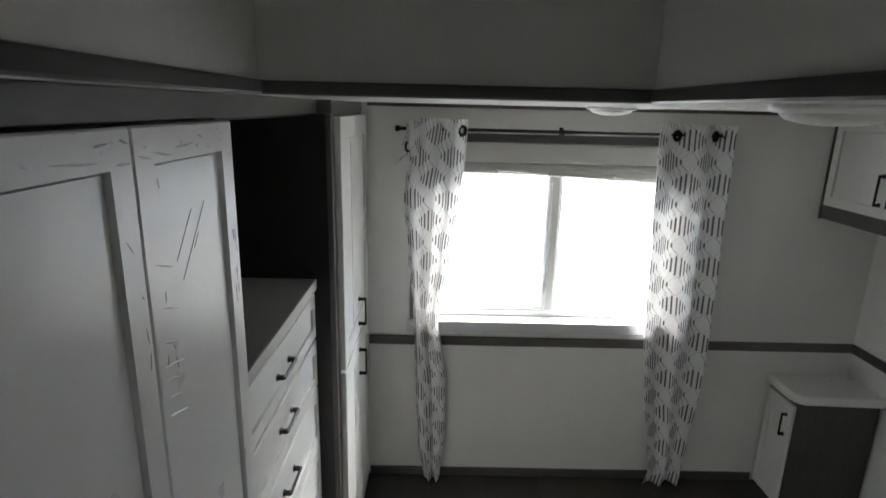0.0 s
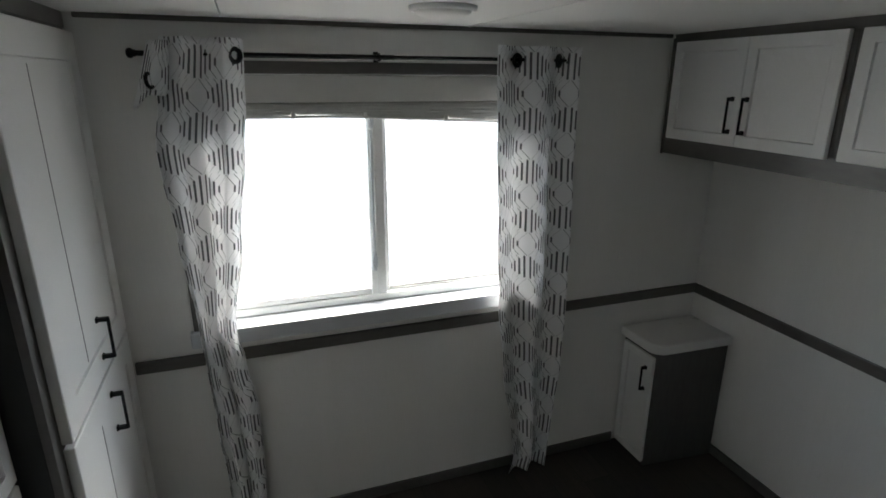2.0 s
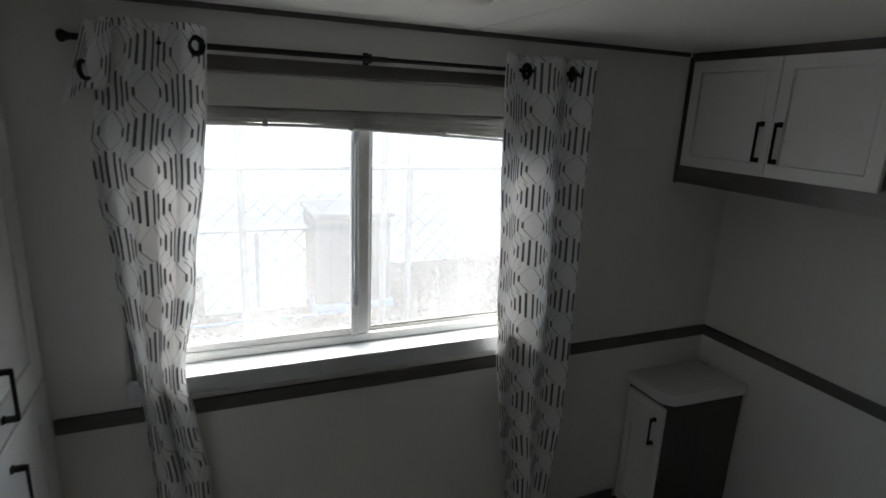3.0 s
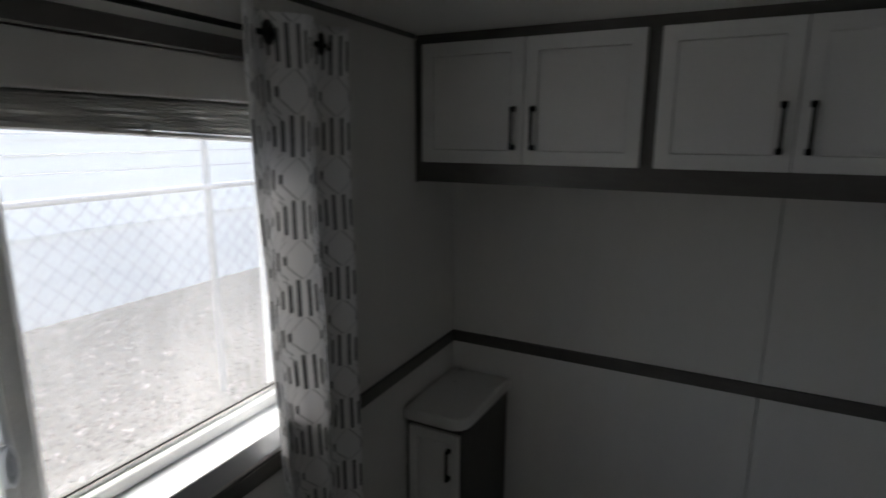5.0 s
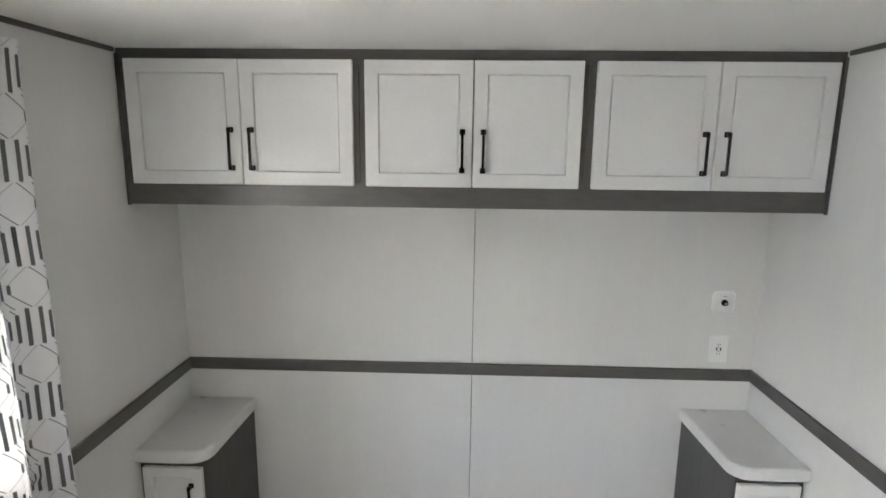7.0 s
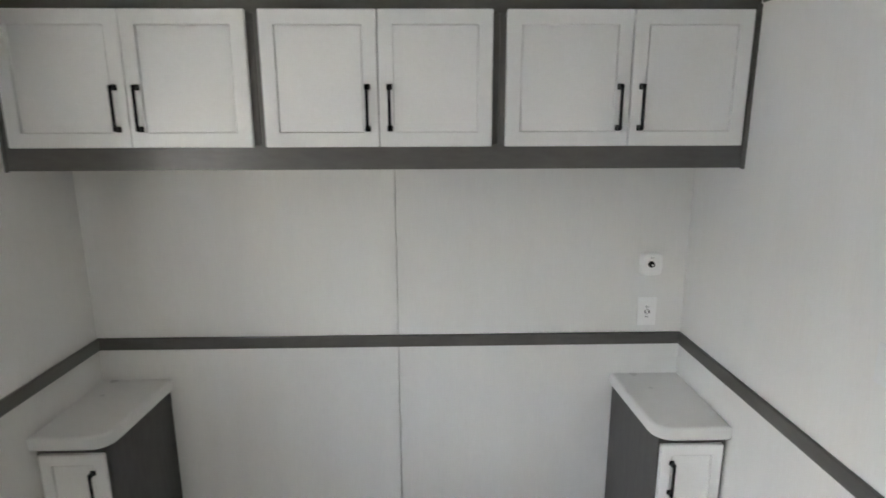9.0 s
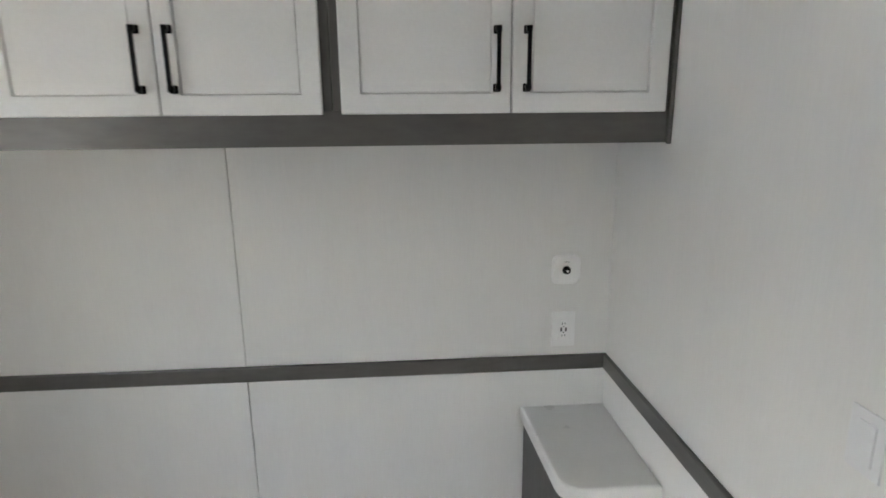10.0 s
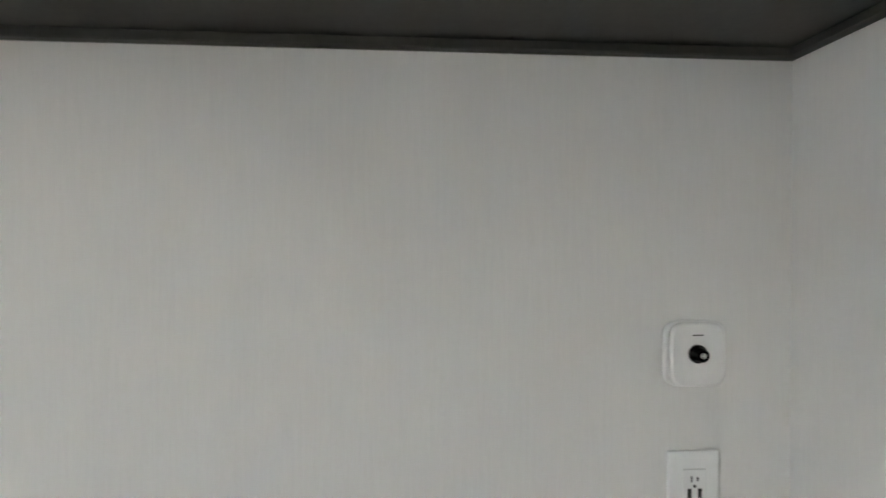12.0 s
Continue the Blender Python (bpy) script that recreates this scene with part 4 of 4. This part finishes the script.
solo("niche_back", boxes(((-0.945, 1.407, 1.393), (-0.93, 2.25, 1.985))), PANEL_SHADE, "back panel of the open niche, darkened for its shade", "wall", kind="structure")
solo("niche_top", boxes(((-0.93, 1.407, 1.985), (-0.30, 2.25, 2.0))), PANEL_SHADE, "top panel of the open niche, darkened for its shade", "ceiling", kind="structure")

# tall cabinet beside the window
TX = -0.194
tall = thing("tall_cabinet", (-0.55, 2.63, 0), "tall grey cabinet with two white doors by the window", "cabinet")
part("side_panel", boxes(((-0.94, 2.252, 0), (TX - 0.046, 2.272, 1.992)), bevel=0.001), PANEL_SHADE, tall, "grey side panel darkened for niche shade")
part("side_panel", boxes(((-0.94, 2.982, 0), (TX - 0.046, 2.998, 1.992))), PANEL_DK, tall)
part("back_panel", boxes(((-0.94, 2.272, 0), (-0.925, 2.982, 1.992))), PANEL_DK, tall)
part("face_frame", boxes(((TX - 0.046, 2.252, 0), (TX - 0.026, 2.315, 1.992)), ((TX - 0.046, 2.965, 0), (TX - 0.026, 2.998, 1.992)), ((TX - 0.046, 2.315, 0), (TX - 0.026, 2.965, 0.07)),
                         ((TX - 0.046, 2.315, 0.965), (TX - 0.026, 2.965, 1.015)), ((TX - 0.046, 2.315, 1.95), (TX - 0.026, 2.965, 1.992)), bevel=0.001), TRIM_V, tall, "dark grey face frame")
for z0, z1, h0, h1 in ((0.995, 1.982, 1.045, 1.176), (0.035, 0.982, 0.795, 0.926)):
    d = part("door", shaker(TX, 1, 2.298, 2.988, z0, z1, 0.0255, 0.115, 0.011, 0.003), DOOR, tall, "tall white framed door, closed")
    part("handle", pull(TX, 1, (2.655, h0), (2.655, h1), 0.036), BLACK, d, "black bar handle")
    part("groove", boxes(((TX - 0.0062, 2.5435, z0 + 0.095), (TX - 0.0055, 2.5475, z1 - 0.10))), DARKHOLE, d, "dark panel joint")
# fascia over the closets
solo("trim_fascia", boxes(((-0.32, 0.30, 1.9925), (-0.268, 2.252, H)), ((-0.32, 2.252, 1.9925), (TX - 0.022, Y_N - 0.002, H)), bevel=0.002), TRIM, "dark grey fascia over the closets", "trim", kind="structure")

# ---------------------------------------------------------------- outside
solo("ground", boxes(((-300, -300, GROUND_Z - 0.3), (300, 300, GROUND_Z))), GRAVEL, "pale gravel yard", "ground", kind="structure")
rs = random.Random(11)
verts, faces = [], []
ico = bmesh.new()
bmesh.ops.create_icosphere(ico, subdivisions=1, radius=1.0)
IV = [v.co.copy() for v in ico.verts]
ico.verts.index_update()
IF = [[v.index for v in f.verts] for f in ico.faces]
ico.free()
for _ in range(9000):
    y = 4.0 + 6.3 * rs.random() ** 1.3
    x = -1.6 + (y - 1.5) * rs.uniform(-0.05, 1.1) + rs.uniform(0, 1.2)
    s = rs.uniform(0.012, 0.030)
    e = Euler((rs.uniform(0, 6), rs.uniform(0, 6), rs.uniform(0, 6))).to_matrix()
    sc = Vector((s * rs.uniform(0.8, 1.5), s * rs.uniform(0.7, 1.1), s * rs.uniform(0.5, 0.8)))
    o = len(verts)
    for v in IV:
        w = e @ Vector((v.x * sc.x, v.y * sc.y, v.z * sc.z))
        verts.append((x + w.x, y + w.y, GROUND_Z + s * 0.25 + w.z * 0.7))
    faces += [[i + o for i in f] for f in IF]
me = bpy.data.meshes.new("gravel")
me.from_pydata(verts, [], faces)
me.materials.append(STONES)
tagged(new("gravel", me), "loose mixed gravel stones on the yard", "gravel", kind="stuff")

# chain-link fence with barbed wire
FY, FTOP = 6.30, 1.215
fence = thing("chain_link_fence", (3, FY, GROUND_Z), "galvanised chain-link fence with top rail and wire strands", "fence")
for x in (-3.6, -1.5, 0.5, 1.80, 2.06, 3.895, 5.9, 7.9, 9.9):
    p = part("post", tube(bmesh.new(), (x, FY, GROUND_Z), (x, FY, 1.80), 0.032, 12), STEEL, fence)
    part("cap", lathe([(0.034, 0), (0.034, 0.02), (0.02, 0.036), (0, 0.04)], (x, FY, 1.795), 12), STEEL, p)
part("top_rail", tube(bmesh.new(), (-4, FY - 0.045, FTOP), (11, FY - 0.045, FTOP), 0.028, 10), STEEL, fence)
for z in (1.41, 1.55, 1.69):
    part("wire", tube(bmesh.new(), (-4, FY - 0.036, z), (11, FY - 0.036, z), 0.004, 5), STEEL, fence)
bm = bmesh.new()
hgt = FTOP - GROUND_Z - 0.05
step = 0.17
for s in (1, -1):
    k = -4.0 - hgt
    while k < 11:
        xa, xb = (k, k + hgt) if s > 0 else (k + hgt, k)
        za, zb = GROUND_Z + 0.05, FTOP
        p, q = Vector((xa, FY - 0.062 + 0.004 * s, za)), Vector((xb, FY - 0.062 + 0.004 * s, zb))
        tube(bm, p, q, 0.0030, 3)
        k += step
part("chain_link", bm, WIRE, fence, "woven wire mesh")

# pale building beyond
BY = 9.95
hb = thing("mobile_home", (4, BY, GROUND_Z), "long white building with horizontal siding and skirting", "building")
part("wall", boxes(((-9, BY, GROUND_Z), (24, BY + 3.8, 2.6))), SIDING, hb)
part("skirting", boxes(((-9, BY - 0.03, GROUND_Z), (24, BY, 0.32)), bevel=0.004), SIDING_LO, hb, "bluish skirting")
part("skirting_cap", boxes(((-9, BY - 0.06, 0.3205), (24, BY - 0.026, 0.375)), bevel=0.004), CRATE, hb, "white cap strip")
for k in range(10):
    z = 0.38 + 0.205 * k
    bm = bmesh.new()
    vs = [bm.verts.new(c) for c in ((-9, BY - 0.001, z + 0.2), (24, BY - 0.001, z + 0.2), (24, BY - 0.030, z), (-9, BY - 0.030, z), (-9, BY - 0.001, z), (24, BY - 0.001, z))]
    bm.faces.new((vs[3], vs[2], vs[1], vs[0]))
    bm.faces.new((vs[4], vs[5], vs[2], vs[3]))
    part("siding_board", bm, SIDING, hb)
part("roof", boxes(((-9.3, BY - 0.4, 2.6), (24.3, BY + 4.1, 2.72)), bevel=0.02), SIDING_LO, hb)

# container behind the fence
bn = thing("storage_bin", (1.97, 8.5, GROUND_Z), "blue-grey ribbed container on a blue base behind the fence", "container")
part("body", boxes(((1.42, 8.0, GROUND_Z + 0.08), (2.42, 8.95, 0.37)), bevel=0.03, seg=2), BIN, bn)
part("lid", boxes(((1.38, 7.96, 0.3705), (2.46, 8.99, 0.44)), bevel=0.02, seg=2), BIN, bn)
for k in range(8):
    x = 1.49 + k * 0.123
    part("rib", boxes(((x, 7.985, GROUND_Z + 0.12), (x + 0.035, 7.999, 0.33)), bevel=0.004), BIN, bn)
part("base", boxes(((1.38, 7.95, GROUND_Z), (2.46, 9.0, GROUND_Z + 0.0795)), bevel=0.008), BIN_BASE, bn, "bright blue base")
cr = thing("pale_cabinet", (0.75, 8.6, GROUND_Z), "pale boxy outdoor cabinet with framed panels", "cabinet")
part("body", boxes(((0.10, 8.22, GROUND_Z), (1.34, 8.95, 0.20)), bevel=0.015), CRATE, cr)
part("cover", boxes(((0.06, 8.18, 0.2005), (1.37, 8.99, 0.235)), bevel=0.01), STEEL, cr)
part("panel", boxes(((0.16, 8.205, -0.45), (0.70, 8.2195, 0.14)), bevel=0.006), CRATE, cr)
part("panel", boxes(((0.78, 8.205, -0.45), (1.30, 8.2195, 0.14)), bevel=0.006), CRATE, cr)
part("divider", boxes(((0.715, 8.195, -0.80), (0.765, 8.2195, 0.18)), bevel=0.006), STEEL, cr)
# blue hose along the base of the fence
cu = bpy.data.curves.new("hose", 'CURVE')
cu.dimensions, cu.bevel_depth, cu.bevel_resolution = '3D', 0.016, 3
sp = cu.splines.new('NURBS')
hp = [(-0.9 + 0.36 * k, 7.87 + 0.03 * math.sin(1.7 * k), GROUND_Z + 0.016) for k in range(9)]
sp.points.add(len(hp) - 1)
for p, c in zip(sp.points, hp):
    p.co = (*c, 1)
sp.use_endpoint_u = True
cu.materials.append(BIN_BASE)
tagged(new("hose", cu), "blue garden hose lying on the gravel", "hose")
